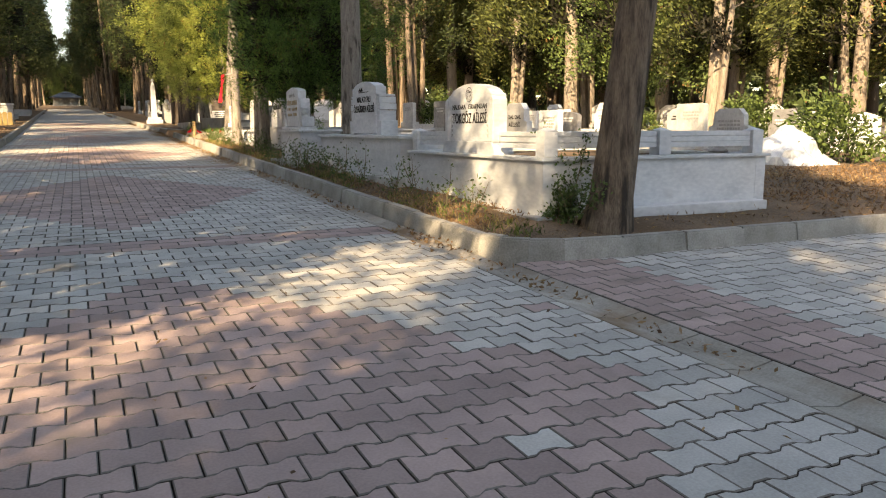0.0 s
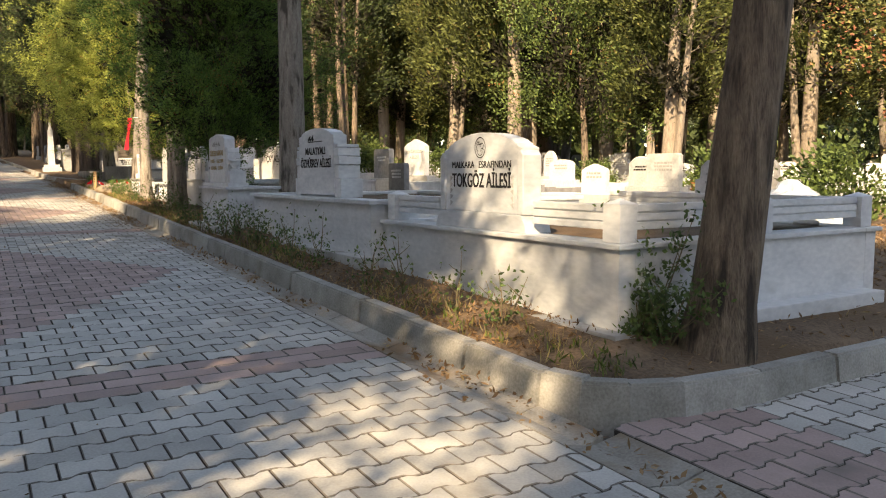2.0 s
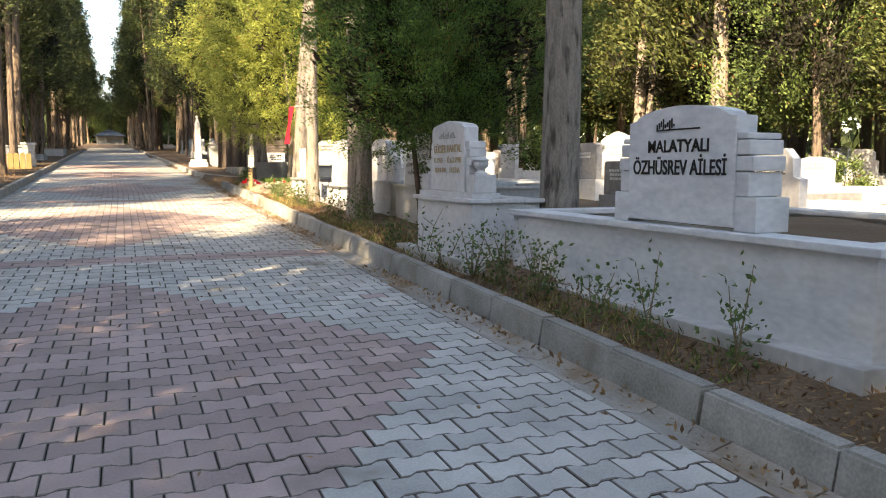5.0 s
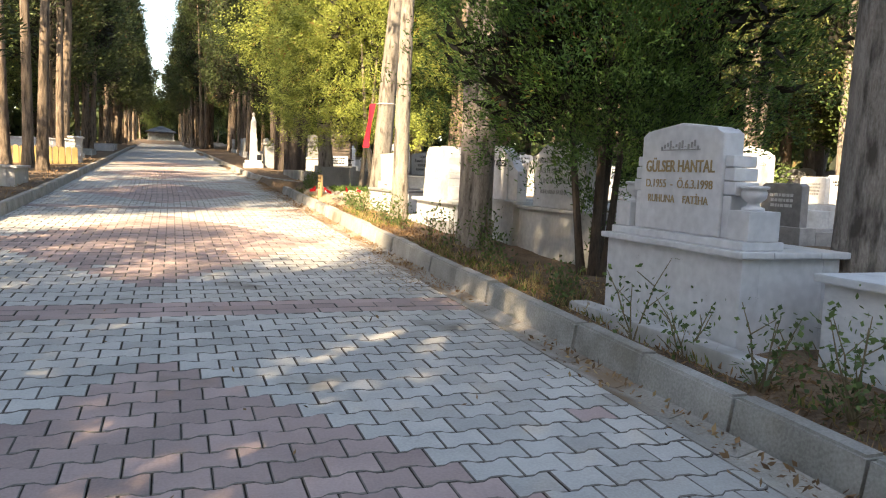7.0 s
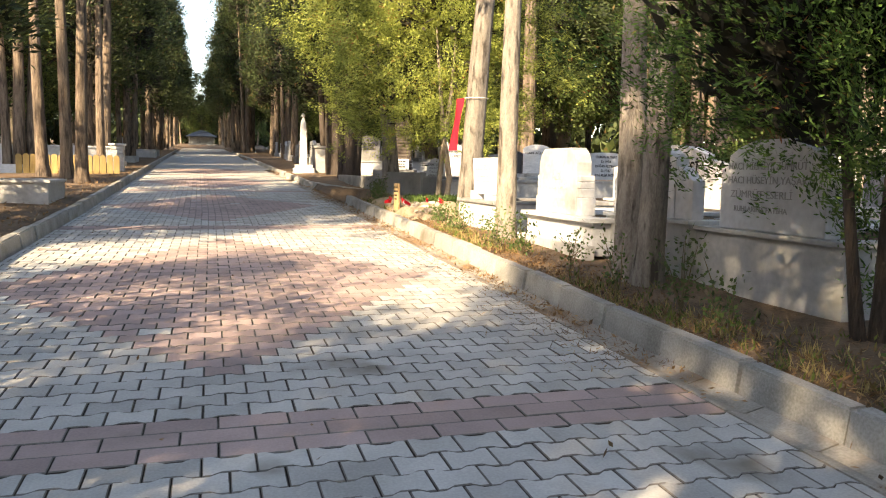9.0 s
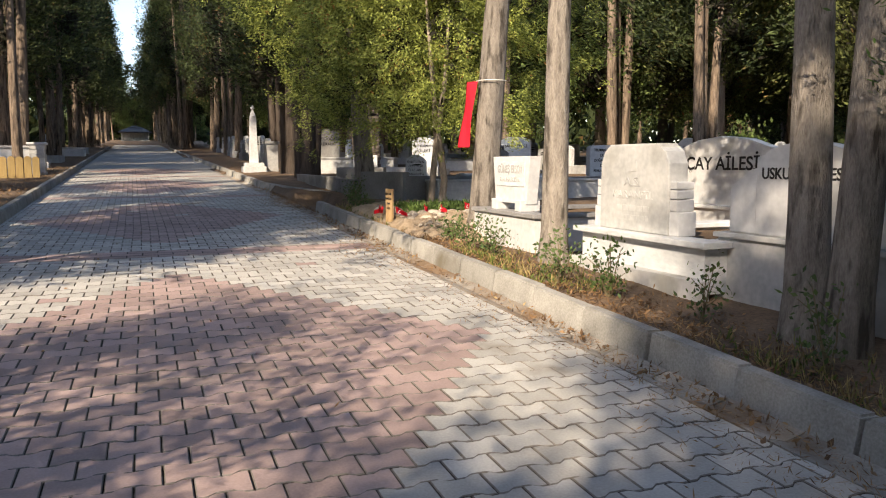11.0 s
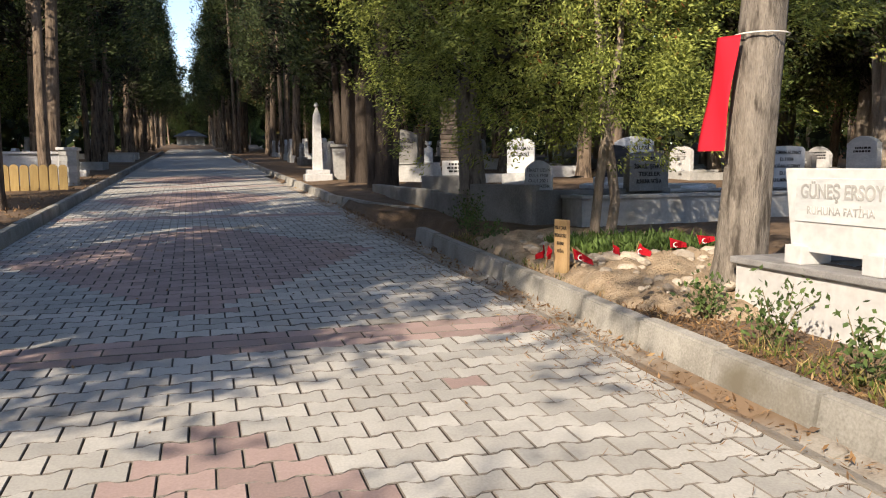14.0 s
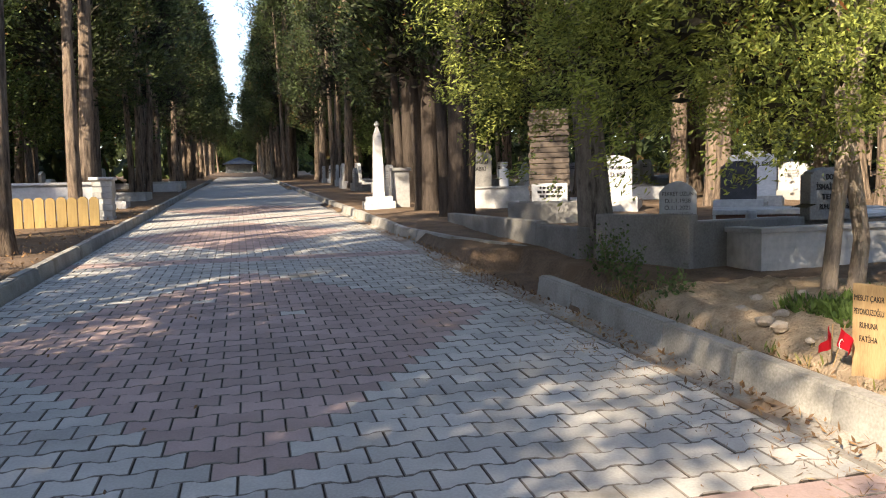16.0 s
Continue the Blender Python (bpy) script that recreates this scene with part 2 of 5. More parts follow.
def prism(profile, y0, y1, bev=0.006, bm=None):
    """An upright slab: the outline in x and z, counted counter-clockwise seen from -y, with its depth from y0 to y1."""
    bm = bm or bmesh.new()
    a = [bm.verts.new((x, y0, z)) for x, z in profile]
    c = [bm.verts.new((x, y1, z)) for x, z in profile]
    f0 = bm.faces.new(a)
    f1 = bm.faces.new(c[::-1])
    n = len(a)
    for i in range(n):
        bm.faces.new((a[(i + 1) % n], a[i], c[i], c[(i + 1) % n]))
    if bev:
        es = list(f0.edges) + list(f1.edges)
        bmesh.ops.bevel(bm, geom=es, offset=bev, segments=2, affect="EDGES", profile=0.6)
    return bm


def lathe(prof, seg=14, m=None):
    """A turned body from rows of (radius, z)."""
    bm = bmesh.new()
    rings = []
    for r, z in prof:
        rings.append([bm.verts.new((r * math.cos(2 * math.pi * i / seg), r * math.sin(2 * math.pi * i / seg), z)) for i in range(seg)])
    for a, b in zip(rings, rings[1:]):
        for i in range(seg):
            bm.faces.new((a[i], a[(i + 1) % seg], b[(i + 1) % seg], b[i]))
    bm.faces.new(rings[0][::-1])
    bm.faces.new(rings[-1])
    if m:
        bm.transform(m)
    return bm


def tube(bm, pts, rad, seg=8, wob=0.0, rnd=None):
    """A limb along points with a radius each; wob makes the bark's outline uneven."""
    rnd = rnd or random
    rings = []
    ph = rnd.uniform(0, 6)
    for k, (p, r) in enumerate(zip(pts, rad)):
        p = Vector(p)
        d = (Vector(pts[min(k + 1, len(pts) - 1)]) - Vector(pts[max(k - 1, 0)])).normalized()
        s = d.cross(Vector((0.3, 1, 0.1))).normalized()
        u = s.cross(d)
        ring = []
        for i in range(seg):
            a = 2 * math.pi * i / seg
            q = r * (1 + wob * (math.sin(3 * a + ph + 0.35 * k) * 0.5 + math.sin(7 * a + 2 * ph) * 0.35 + (math.sin(13 * a + ph + 0.2 * k) * 0.35 if seg > 20 else 0) + rnd.uniform(-0.3, 0.3)))
            ring.append(bm.verts.new(p + (s * math.cos(a) + u * math.sin(a)) * q))
        rings.append(ring)
    for a, b in zip(rings, rings[1:]):
        for i in range(seg):
            bm.faces.new((a[i], a[(i + 1) % seg], b[(i + 1) % seg], b[i]))
    bm.faces.new(rings[-1])
    return bm


def text_mesh(body, size, material, parent, m, width=None, name="lettering", bold=0.0, extrude=0.002):
    """Raised letters from the built-in font; the words stand upright and face -y before m."""
    cu = bpy.data.curves.new(name, "FONT")
    cu.body, cu.size, cu.align_x, cu.extrude, cu.offset = body, size, "CENTER", extrude, bold
    tmp = bpy.data.objects.new(name, cu)
    scene.collection.objects.link(tmp)
    bpy.context.view_layer.update()
    me = bpy.data.meshes.new_from_object(tmp.evaluated_get(bpy.context.evaluated_depsgraph_get()))
    bpy.data.objects.remove(tmp)
    xs = [v.co.x for v in me.vertices] or [0, 1]
    k = width / (max(xs) - min(xs)) if width else 1.0
    me.transform(Matrix.Diagonal((k, 1, 1, 1)))
    me.transform(m @ pose(0, 0, 0, 90, 0, 0))
    me.materials.clear()
    me.materials.append(material)
    ob = new(name, me)
    ob.parent = parent
    return ob


def bars(n, width, height, material, parent, x, y, z, seed=0):
    """Writing too worn or far to read: rows of short bars."""
    r = random.Random(seed)
    for i in range(n):
        bm = bmesh.new()
        u = -width / 2 * r.uniform(0.7, 1)
        while u < width / 2 * 0.85:
            w = r.uniform(0.03, 0.09)
            box(bm, x + u, x + min(u + w, width / 2), y - 0.003, y + 0.003, z - i * height * 1.7, z - i * height * 1.7 + height)
            u += w + 0.02
        part("worn_lettering", bm, material, parent)


def face_road(x, y, z=None, turn=0.0):
    """A pose whose front (-y) looks at the road (-x) at the given place."""
    return pose(x, y, gz(y) + 0.16 if z is None else z, 0, 0, -90 + turn)

# ---- ground ----
RX0, RX1 = -1.75, 3.04      # road's edges at the kerb faces
SIDE_Y = 5.3                # the side road lies before this line, right of the gutter
rg = random.Random(4)


def bed(x, y):
    k = min(1, max(0, (x - 3.25) / 0.45)) * min(1, max(0, (16.5 - y) / 1.5)) * min(1, max(0, (y - 5.45) / 0.5))
    return gz(y) + 0.135 + 0.09 * k + 0.035 * noise.noise((x * 0.9, y * 0.9, 0)) + 0.015 * noise.noise((x * 4, y * 4, 3))


def on_road(x, y):
    return (RX0 + bx(y) - 0.1 < x < RX1 + bx(y) + 0.1) or (x >= RX1 and -3.9 < y < SIDE_Y + 0.1) or (3.0 < x < 3.75 and 27.75 < y < 30.6) or (3.0 < x < 3.72 and 5.2 < y < 5.92 and math.hypot(x - 3.72, y - 5.92) > 0.56)


def lines(a, b, fine, rough):
    """Grid lines: fine steps from a to b, then ever wider ones out to the far end."""
    out = list(np.arange(a, b, fine))
    s = rough
    lo, hi = a, b
    while hi < 420:
        out.append(hi)
        hi += s
        s *= 1.35
    s = rough
    while lo > -300:
        lo -= s
        out.append(lo)
        s *= 1.35
    return sorted(out)


xs = sorted(set(lines(3.3, 8.0, 0.16, 0.3)) | {-2.6, -2.2, -1.95, -1.83, -1.0, 3.12, 3.16, 2.9, 2.0, 0.5})
ys = sorted(set(lines(-2.0, 42.0, 0.16, 0.8)) | {-3.95, -3.85, 5.36, 5.44})
gv, gf = [], []
for y in ys:
    for x in xs:
        far = max(abs(x) - 60, abs(y) - 120, 0)
        gv.append((x, y, gz(min(max(y, -40), 200)) - 0.1 if on_road(x, y) and far == 0 else bed(x, min(max(y, -40), 200))))
nx = len(xs)
for j in range(len(ys) - 1):
    for i in range(nx - 1):
        gf.append((j * nx + i, j * nx + i + 1, (j + 1) * nx + i + 1, (j + 1) * nx + i))
ground = raw("ground", gv, gf, M_SOIL)
ground.data.polygons.foreach_set("use_smooth", [True] * len(gf))
tagged(ground, "brown bed soil with dry needles and litter", "soil", kind="structure")

# ---- road: joint bed, pavers, bands, gutter ----
road = raw("road", [(RX0 - 0.05, -30, gz(-30) - 0.034), (RX1 + 0.03, -30, gz(-30) - 0.034), (RX1 + 0.03, 26, gz(26) - 0.034), (RX0 - 0.05, 26, gz(26) - 0.034), (RX1 + 0.03 + bx(200), 200, gz(200) - 0.034), (RX0 - 0.05 + bx(200), 200, gz(200) - 0.034)], [(0, 1, 2, 3), (3, 2, 4, 5)], M_JOINT)
tagged(road, "block-paved road of interlocking grey and red pavers", "road", kind="structure")
side = raw("side_road", [(RX1 + 0.03, -4, gz(-4) - 0.0345), (40, -4, gz(-4) - 0.0345), (40, SIDE_Y + 0.05, gz(SIDE_Y) - 0.0345), (RX1 + 0.03, SIDE_Y + 0.05, gz(SIDE_Y) - 0.0345)], [(0, 1, 2, 3)], M_JOINT)
tagged(side, "block-paved side road in dappled shade", "road", kind="structure")

PL, PITCH, BAND = 0.2155, 8.25, 0.48
ROWS = 47
PW, JT = (PITCH - BAND) / ROWS, 0.005
BANDS = [-9.47 + PITCH * k for k in range(8)]
HEAD = 0.036


def wave(x):
    """The zigzag of the long joints: flat at the heads and the middle, a short ramp at each quarter."""
    u = ((x - HEAD) / PL) % 1.0
    k = abs(u * 2 - 1) * 2 - 1
    return 0.012 * max(-1, min(1, k * 3.4))


def paver_shape(x0, x1, y0, y1, top, turn=1):
    """Outline rings of one paver: the upper face, its worn arris and the foot. turn: 1 or -1 for a waisted block, 0 for a plain one."""
    us = [0, 0.17, 0.33, 0.67, 0.83, 1] if turn else [0, 0.5, 1]
    low = [(x0 + (x1 - x0) * u, y0 - turn * wave(x0 + (x1 - x0) * u)) for u in us]
    high = [(x0 + (x1 - x0) * u, y1 + turn * wave(x0 + (x1 - x0) * u)) for u in us[::-1]]
    ring = low + high
    cx, cy = (x0 + x1) / 2, (y0 + y1) / 2
    v = []
    for inset, z in ((0.0045, top), (0.0, top - 0.005), (-0.001, top - 0.05)):
        for x, y in ring:
            v.append((x - math.copysign(inset, x - cx), y - math.copysign(inset, y - cy), z + SLOPE * (y - cy)))
    n = len(ring)
    fc = [tuple(range(n))]
    for k in range(2):
        for i in range(n):
            j = (i + 1) % n
            fc.append((k * n + i, (k + 1) * n + i, (k + 1) * n + j, k * n + j))
    return v, fc


def is_red(x, y):
    """Red lozenges between the cross bands, their points on the road's middle."""
    u = (y - BANDS[0]) % PITCH
    return abs(u - 4.17) / 3.05 + abs(x - 0.4) / 2.0 < 1.0


pv = random.Random(11)
many = {"g": [[], []], "r": [[], []]}
many_idx = {"g": [], "r": []}
singles = []


def add_many(key, v, f):
    vs, fs = many[key]
    o = len(vs)
    vs.extend(v)
    fs.extend(tuple(i + o for i in q) for q in f)
    n = (len(f) - 1) // 2
    many_idx[key].extend([0] + [2] * n + [1] * n)


def courses(ya, yb):
    """Every course of pavers from ya to yb: foot, depth, length of a block, shift, waist, whether of a band."""
    for b in BANDS:
        for i in range(3):
            yield b + i * BAND / 3, BAND / 3, 0.32, 0.16 * (i % 2), 0, True
        for i in range(ROWS):
            yield b + BAND + i * PW, PW, PL, HEAD + PL / 2 * (i % 2), -1 if i % 2 else 1, False


def lay(xa, xb, ya, yb, red, single_zone=None):
    for y0, dy, pl, shift, turn, band in courses(ya, yb):
        if not ya < y0 < yb:
            continue
        x = xa - (xa - shift) % pl
        while x < xb:
            a, b = max(x, xa), min(x + pl, xb)
            if b - a > 0.03:
                ym = y0 + dy / 2
                key = "r" if (red(a + (b - a) / 2, ym) or band) != (pv.random() < 0.004) else "g"
                top = gz(ym) + pv.uniform(-0.002, 0.002) + 0.006 * noise.noise((x * 0.9, ym * 0.9, 0))
                v, f = paver_shape(a + JT / 2 + pv.uniform(-0.001, 0.001), b - JT / 2 + pv.uniform(-0.001, 0.001), y0 + 0.0035, y0 + dy - 0.0035, top, turn)
                sh = bx(ym)
                v = [(q[0] + sh, q[1], q[2]) for q in v]
                if single_zone and single_zone(a, ym) and len(singles) < 300:
                    singles.append((key, v, f))
                else:
                    add_many(key, v, f)
            x += pl


GUT = 0.24
lay(RX0, RX1 - GUT, -2.2, 46.0, is_red, lambda x, y: 0.2 < x < 2.6 and 3.0 < y < 7.5)
lay(RX1 + 0.12, 12.0, -2.2, SIDE_Y - 0.02, lambda x, y: x < RX1 + 0.95 or (y < 1.2))

# ---- foliage and trees ----


def leaves(rs, centres, outs, k, length, width, spread, droop=0.0):
    """Kite-shaped leaves in clumps of k about each centre, pointing outwards."""
    n = len(centres)
    c = np.repeat(centres, k, 0) + rs.normal(0, spread, (n * k, 3))
    d = np.repeat(outs, k, 0) + rs.normal(0, 0.55, (n * k, 3))
    d[:, 2] -= droop
    d /= np.linalg.norm(d, axis=1)[:, None] + 1e-9
    s = np.cross(d, rs.normal(0, 1, d.shape))
    s /= np.linalg.norm(s, axis=1)[:, None] + 1e-9
    ln = (length * rs.uniform(0.6, 1.3, n * k))[:, None]
    wd = (width * rs.uniform(0.6, 1.3, n * k))[:, None]
    v = np.empty((n * k, 4, 3))
    v[:, 0], v[:, 1], v[:, 2], v[:, 3] = c, c + d * ln * 0.45 + s * wd * 0.5, c + d * ln, c + d * ln * 0.45 - s * wd * 0.5
    return v.reshape(-1, 3)


def leaf_mesh(name, v, material):
    me = bpy.data.meshes.new(name)
    n = len(v) // 4
    me.vertices.add(len(v))
    me.vertices.foreach_set("co", v.astype(np.float32).ravel())
    me.loops.add(n * 4)
    me.loops.foreach_set("vertex_index", np.arange(n * 4, dtype=np.int32))
    me.polygons.add(n)
    me.polygons.foreach_set("loop_start", np.arange(0, n * 4, 4, dtype=np.int32))
    me.update(calc_edges=True)
    me.materials.append(material)
    return me


def crown_points(rs, n, z0, z1, radius, shape, lump=0.35, fill=0.5):
    """Clump centres gathered in boughs inside an uneven crown, with the way outwards at each."""
    per = 16
    m = max(4, n // per)
    t = rs.uniform(0.02, 1, m) ** 0.9
    a = rs.uniform(0, 2 * np.pi, m)
    prof = np.array([shape(q) for q in t])
    lobes = 1 + lump * (np.sin(3 * a + 9 * t + rs.uniform(0, 6)) * 0.5 + np.sin(5 * a - 17 * t + rs.uniform(0, 6)) * 0.4 + rs.uniform(-0.5, 0.5, m))
    r = radius * prof * lobes * np.sqrt(rs.uniform(fill, 1, m))
    c = np.stack([r * np.cos(a), r * np.sin(a), z0 + (z1 - z0) * t], 1)
    o = np.stack([np.cos(a), np.sin(a), rs.uniform(0.1, 0.9, m)], 1)
    sg = radius * 0.13 * rs.uniform(0.6, 1.4, (m, 1))
    c, o, sg = (np.repeat(q, per, 0) for q in (c, o, sg))
    p = c + rs.normal(0, 1, c.shape) * sg * np.array([1, 1, 1.25]) + o * np.abs(rs.normal(0, 1, (len(c), 1))) * sg * 0.9
    return p, o + rs.normal(0, 0.25, o.shape)


def spire(t):
    return (1 - t) ** 0.7 * (0.55 + 0.6 * min(1, t * 5)) + 0.05


def ovoid(t):
    return math.sqrt(max(0.0, 1 - (2 * t - 0.85) ** 2 / 1.35)) + 0.05


def tree(name, label, category, at, stems, trunk_mat, crowns, seed, trunk_label=""):
    """stems: rows of (offset x, y, lean x, y, height, foot radius); crowns: rows of dicts for leaf masses."""
    rs = np.random.RandomState(seed)
    rr = random.Random(seed)
    root = empty(name, pose(*at))
    tagged(root, label, category)
    for ox, oy, lx, ly, h, r in stems:
        bm = bmesh.new()
        k = max(6, int(h / 0.45))
        pts, rad = [], []
        for i in range(k + 1):
            t = i / k
            flare = 1 + 0.4 * math.exp(-t * h / 0.22)
            pts.append((ox + lx * t + 0.035 * math.sin(5 * t + seed) * t * h * 0.3, oy + ly * t + 0.03 * math.cos(4 * t + seed) * t * h * 0.3, -0.12 + t * (h + 0.12)))
            rad.append(max(0.012, r * (1 - 0.72 * t ** 1.2) * flare))
        tube(bm, pts, rad, 30 if r > 0.1 else 9, 0.07, rr)
        if h > 4 and r > 0.09:
            for _ in range(int(h * 1.6)):
                t = rr.uniform(0.52, 0.92)
                i = int(t * k)
                a = rr.uniform(0, 6.28)
                L = rr.uniform(0.5, 1.4) * (1.2 - t)
                p = Vector(pts[i])
                tube(bm, [p, p + Vector((math.cos(a) * L * 0.5, math.sin(a) * L * 0.5, L * 0.25)), p + Vector((math.cos(a) * L, math.sin(a) * L, L * 0.75))], [rad[i] * 0.28, rad[i] * 0.17, 0.008], 5, 0.1, rr)
        part("trunk", bm, trunk_mat, root, trunk_label, smooth=True)
    for c in crowns:
        p, o = crown_points(rs, c["n"], c["z0"], c["z1"], c["r"], c.get("shape", spire), c.get("lump", 0.35), c.get("fill", 0.5))
        p[:, 0] += c.get("x", 0)
        p[:, 1] += c.get("y", 0)
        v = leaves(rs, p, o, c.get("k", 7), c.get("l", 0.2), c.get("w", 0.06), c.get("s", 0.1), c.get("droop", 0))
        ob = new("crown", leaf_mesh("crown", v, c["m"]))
        ob.parent = root
        # dark leaves added within the bigger crowns, painted as shade in their gaps
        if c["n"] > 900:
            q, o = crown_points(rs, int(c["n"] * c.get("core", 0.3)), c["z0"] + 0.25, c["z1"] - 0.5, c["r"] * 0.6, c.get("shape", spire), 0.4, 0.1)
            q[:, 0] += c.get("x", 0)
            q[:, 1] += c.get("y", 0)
            ob = new("inner_shade", leaf_mesh("inner_shade", leaves(rs, q, o, 5, min(0.3, 4 * c.get("l", 0.2)), min(0.09, 4 * c.get("w", 0.06)), 0.14), M_CROWN_SHADE))
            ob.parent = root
    return root


def plant(src, x, y, turn, scale, sz=None, z=None):
    o = copy_thing(src, pose(x, y, gz(y) + 0.12 if z is None else z, 0, 0, turn))
    o.scale = (scale, scale, sz or scale)
    return o

# ---- kerbs ----


def kerb_stone(name, length, material, parent, m, height=0.17, width=0.15):
    bm = prism([(0, -0.1), (length, -0.1), (length, height), (0, height)], 0, width, 0)
    for v in bm.verts:
        if v.co.z > 0 and v.co.y < 0.01:
            v.co.y += 0.035
    es = [e for e in bm.edges if all(v.co.z > 0 for v in e.verts)]
    bmesh.ops.bevel(bm, geom=es, offset=0.014, segments=2, affect="EDGES")
    bm.transform(m)
    return part(name, bm, material, parent)


def jit(r, a):
    return r.uniform(-a, a)


kr = random.Random(3)
kerb = empty("kerb_right", pose(0, 0, 0))
tagged(kerb, "weathered concrete kerb stones beside the planted grave bed", "kerb", kind="structure")
y = 5.83
while y < 28.0:
    L = 0.75 if y > 6.5 else 0.7
    kerb_stone("kerb_stone", L - 0.018, M_KERB, kerb, pose(RX1 + jit(kr, 0.012), y + L, gz(y + L) + jit(kr, 0.006), jit(kr, 1), TILT + jit(kr, 0.4), -90 + jit(kr, 0.7)))
    y += L
# the rounded corner and the run along the side road
corner = [(3.06, 5.83), (3.13, 5.58), (3.32, 5.40), (3.60, 5.28), (4.17, 5.22)]
for (xa, ya), (xb, yb) in zip(corner, corner[1:]):
    L = math.hypot(xb - xa, yb - ya)
    kerb_stone("kerb_stone", L - 0.006, M_KERB, kerb, pose(xa, ya, gz(ya) + jit(kr, 0.004), 0, 0, math.degrees(math.atan2(yb - ya, xb - xa))))
x = 4.17
while x < 16:
    kerb_stone("kerb_stone", 0.69, M_KERB, kerb, pose(x, 5.22 + 0.008 * (x - 4) + jit(kr, 0.01), gz(5.22) + jit(kr, 0.006), 0, 0, jit(kr, 0.7)))
    x += 0.70
kerb2 = empty("kerb_beyond", pose(0, 0, 0))
tagged(kerb2, "mossy old concrete kerb stones in tree shade", "kerb", kind="structure")
pts = [(3.95, 30.55), (3.25, 32.3), (3.02 + bx(34.3), 34.3)] + [(3.02 + bx(34.3 + 0.75 * i), 34.3 + 0.75 * i) for i in range(1, 70)]
for (xa, ya), (xb, yb) in zip(pts, pts[1:]):
    L = math.hypot(xb - xa, yb - ya)
    n = max(1, round(L / 0.75))
    for i in range(n):
        px, py = xb + (xa - xb) * i / n, yb + (ya - yb) * i / n
        kerb_stone("kerb_stone", L / n - 0.012, M_KERB, kerb2, pose(px + jit(kr, 0.015), py, gz(py) + jit(kr, 0.01), 0, TILT, math.degrees(math.atan2(ya - yb, xa - xb)) + jit(kr, 0.6)), 0.16)
kerb3 = empty("kerb_left", pose(0, 0, 0))
tagged(kerb3, "low concrete kerb stones along the paved road", "kerb", kind="structure")
y = -6.0
while y < 90:
    L = 0.75
    kerb_stone("kerb_stone", L - 0.012, M_KERB, kerb3, pose(RX0 + bx(y) + jit(kr, 0.012), y, gz(y) + jit(kr, 0.008), 0, -TILT, 90 + jit(kr, 0.7)))
    y += L

# gutters: dished concrete lengths at the foot of the kerb
gutter = empty("gutter", pose(0, 0, 0))
tagged(gutter, "dished concrete gutter filled with leaves and dirt", "gutter", kind="structure")


def gutter_piece(x0, x1, y0, y1):
    bm = bmesh.new()
    sec = [(x0, 0.0), (x0 + 0.03, -0.003), ((x0 + x1) / 2, -0.028), (x1 - 0.03, -0.006), (x1, 0.0)]
    a = [bm.verts.new((x, y0, gz(y0) + z)) for x, z in sec] + [bm.verts.new((x1, y0, gz(y0) - 0.09)), bm.verts.new((x0, y0, gz(y0) - 0.09))]
    c = [bm.verts.new((v.co.x, y1, v.co.z + SLOPE * (y1 - y0))) for v in a]
    n = len(a)
    for i in range(n):
        bm.faces.new((a[i], a[(i + 1) % n], c[(i + 1) % n], c[i]))
    bm.faces.new(a[::-1])
    bm.faces.new(c)
    bmesh.ops.recalc_face_normals(bm, faces=bm.faces)
    return bm


y = -2.2
while y < 44:
    part("gutter_length", gutter_piece(RX1 + bx(y) - GUT + 0.004 + jit(kr, 0.004), RX1 + bx(y) + (0.0 if y > 5.2 else 0.1) - 0.002, y + 0.006, y + 0.5 - 0.006), M_GUTTER, gutter)
    y += 0.5

# ---- graves ----


def grave(name, label, x, y, base, turn=0.0):
    e = empty(name, pose(x, y, base, 0, 0, -90 + turn))
    return tagged(e, label, "grave")


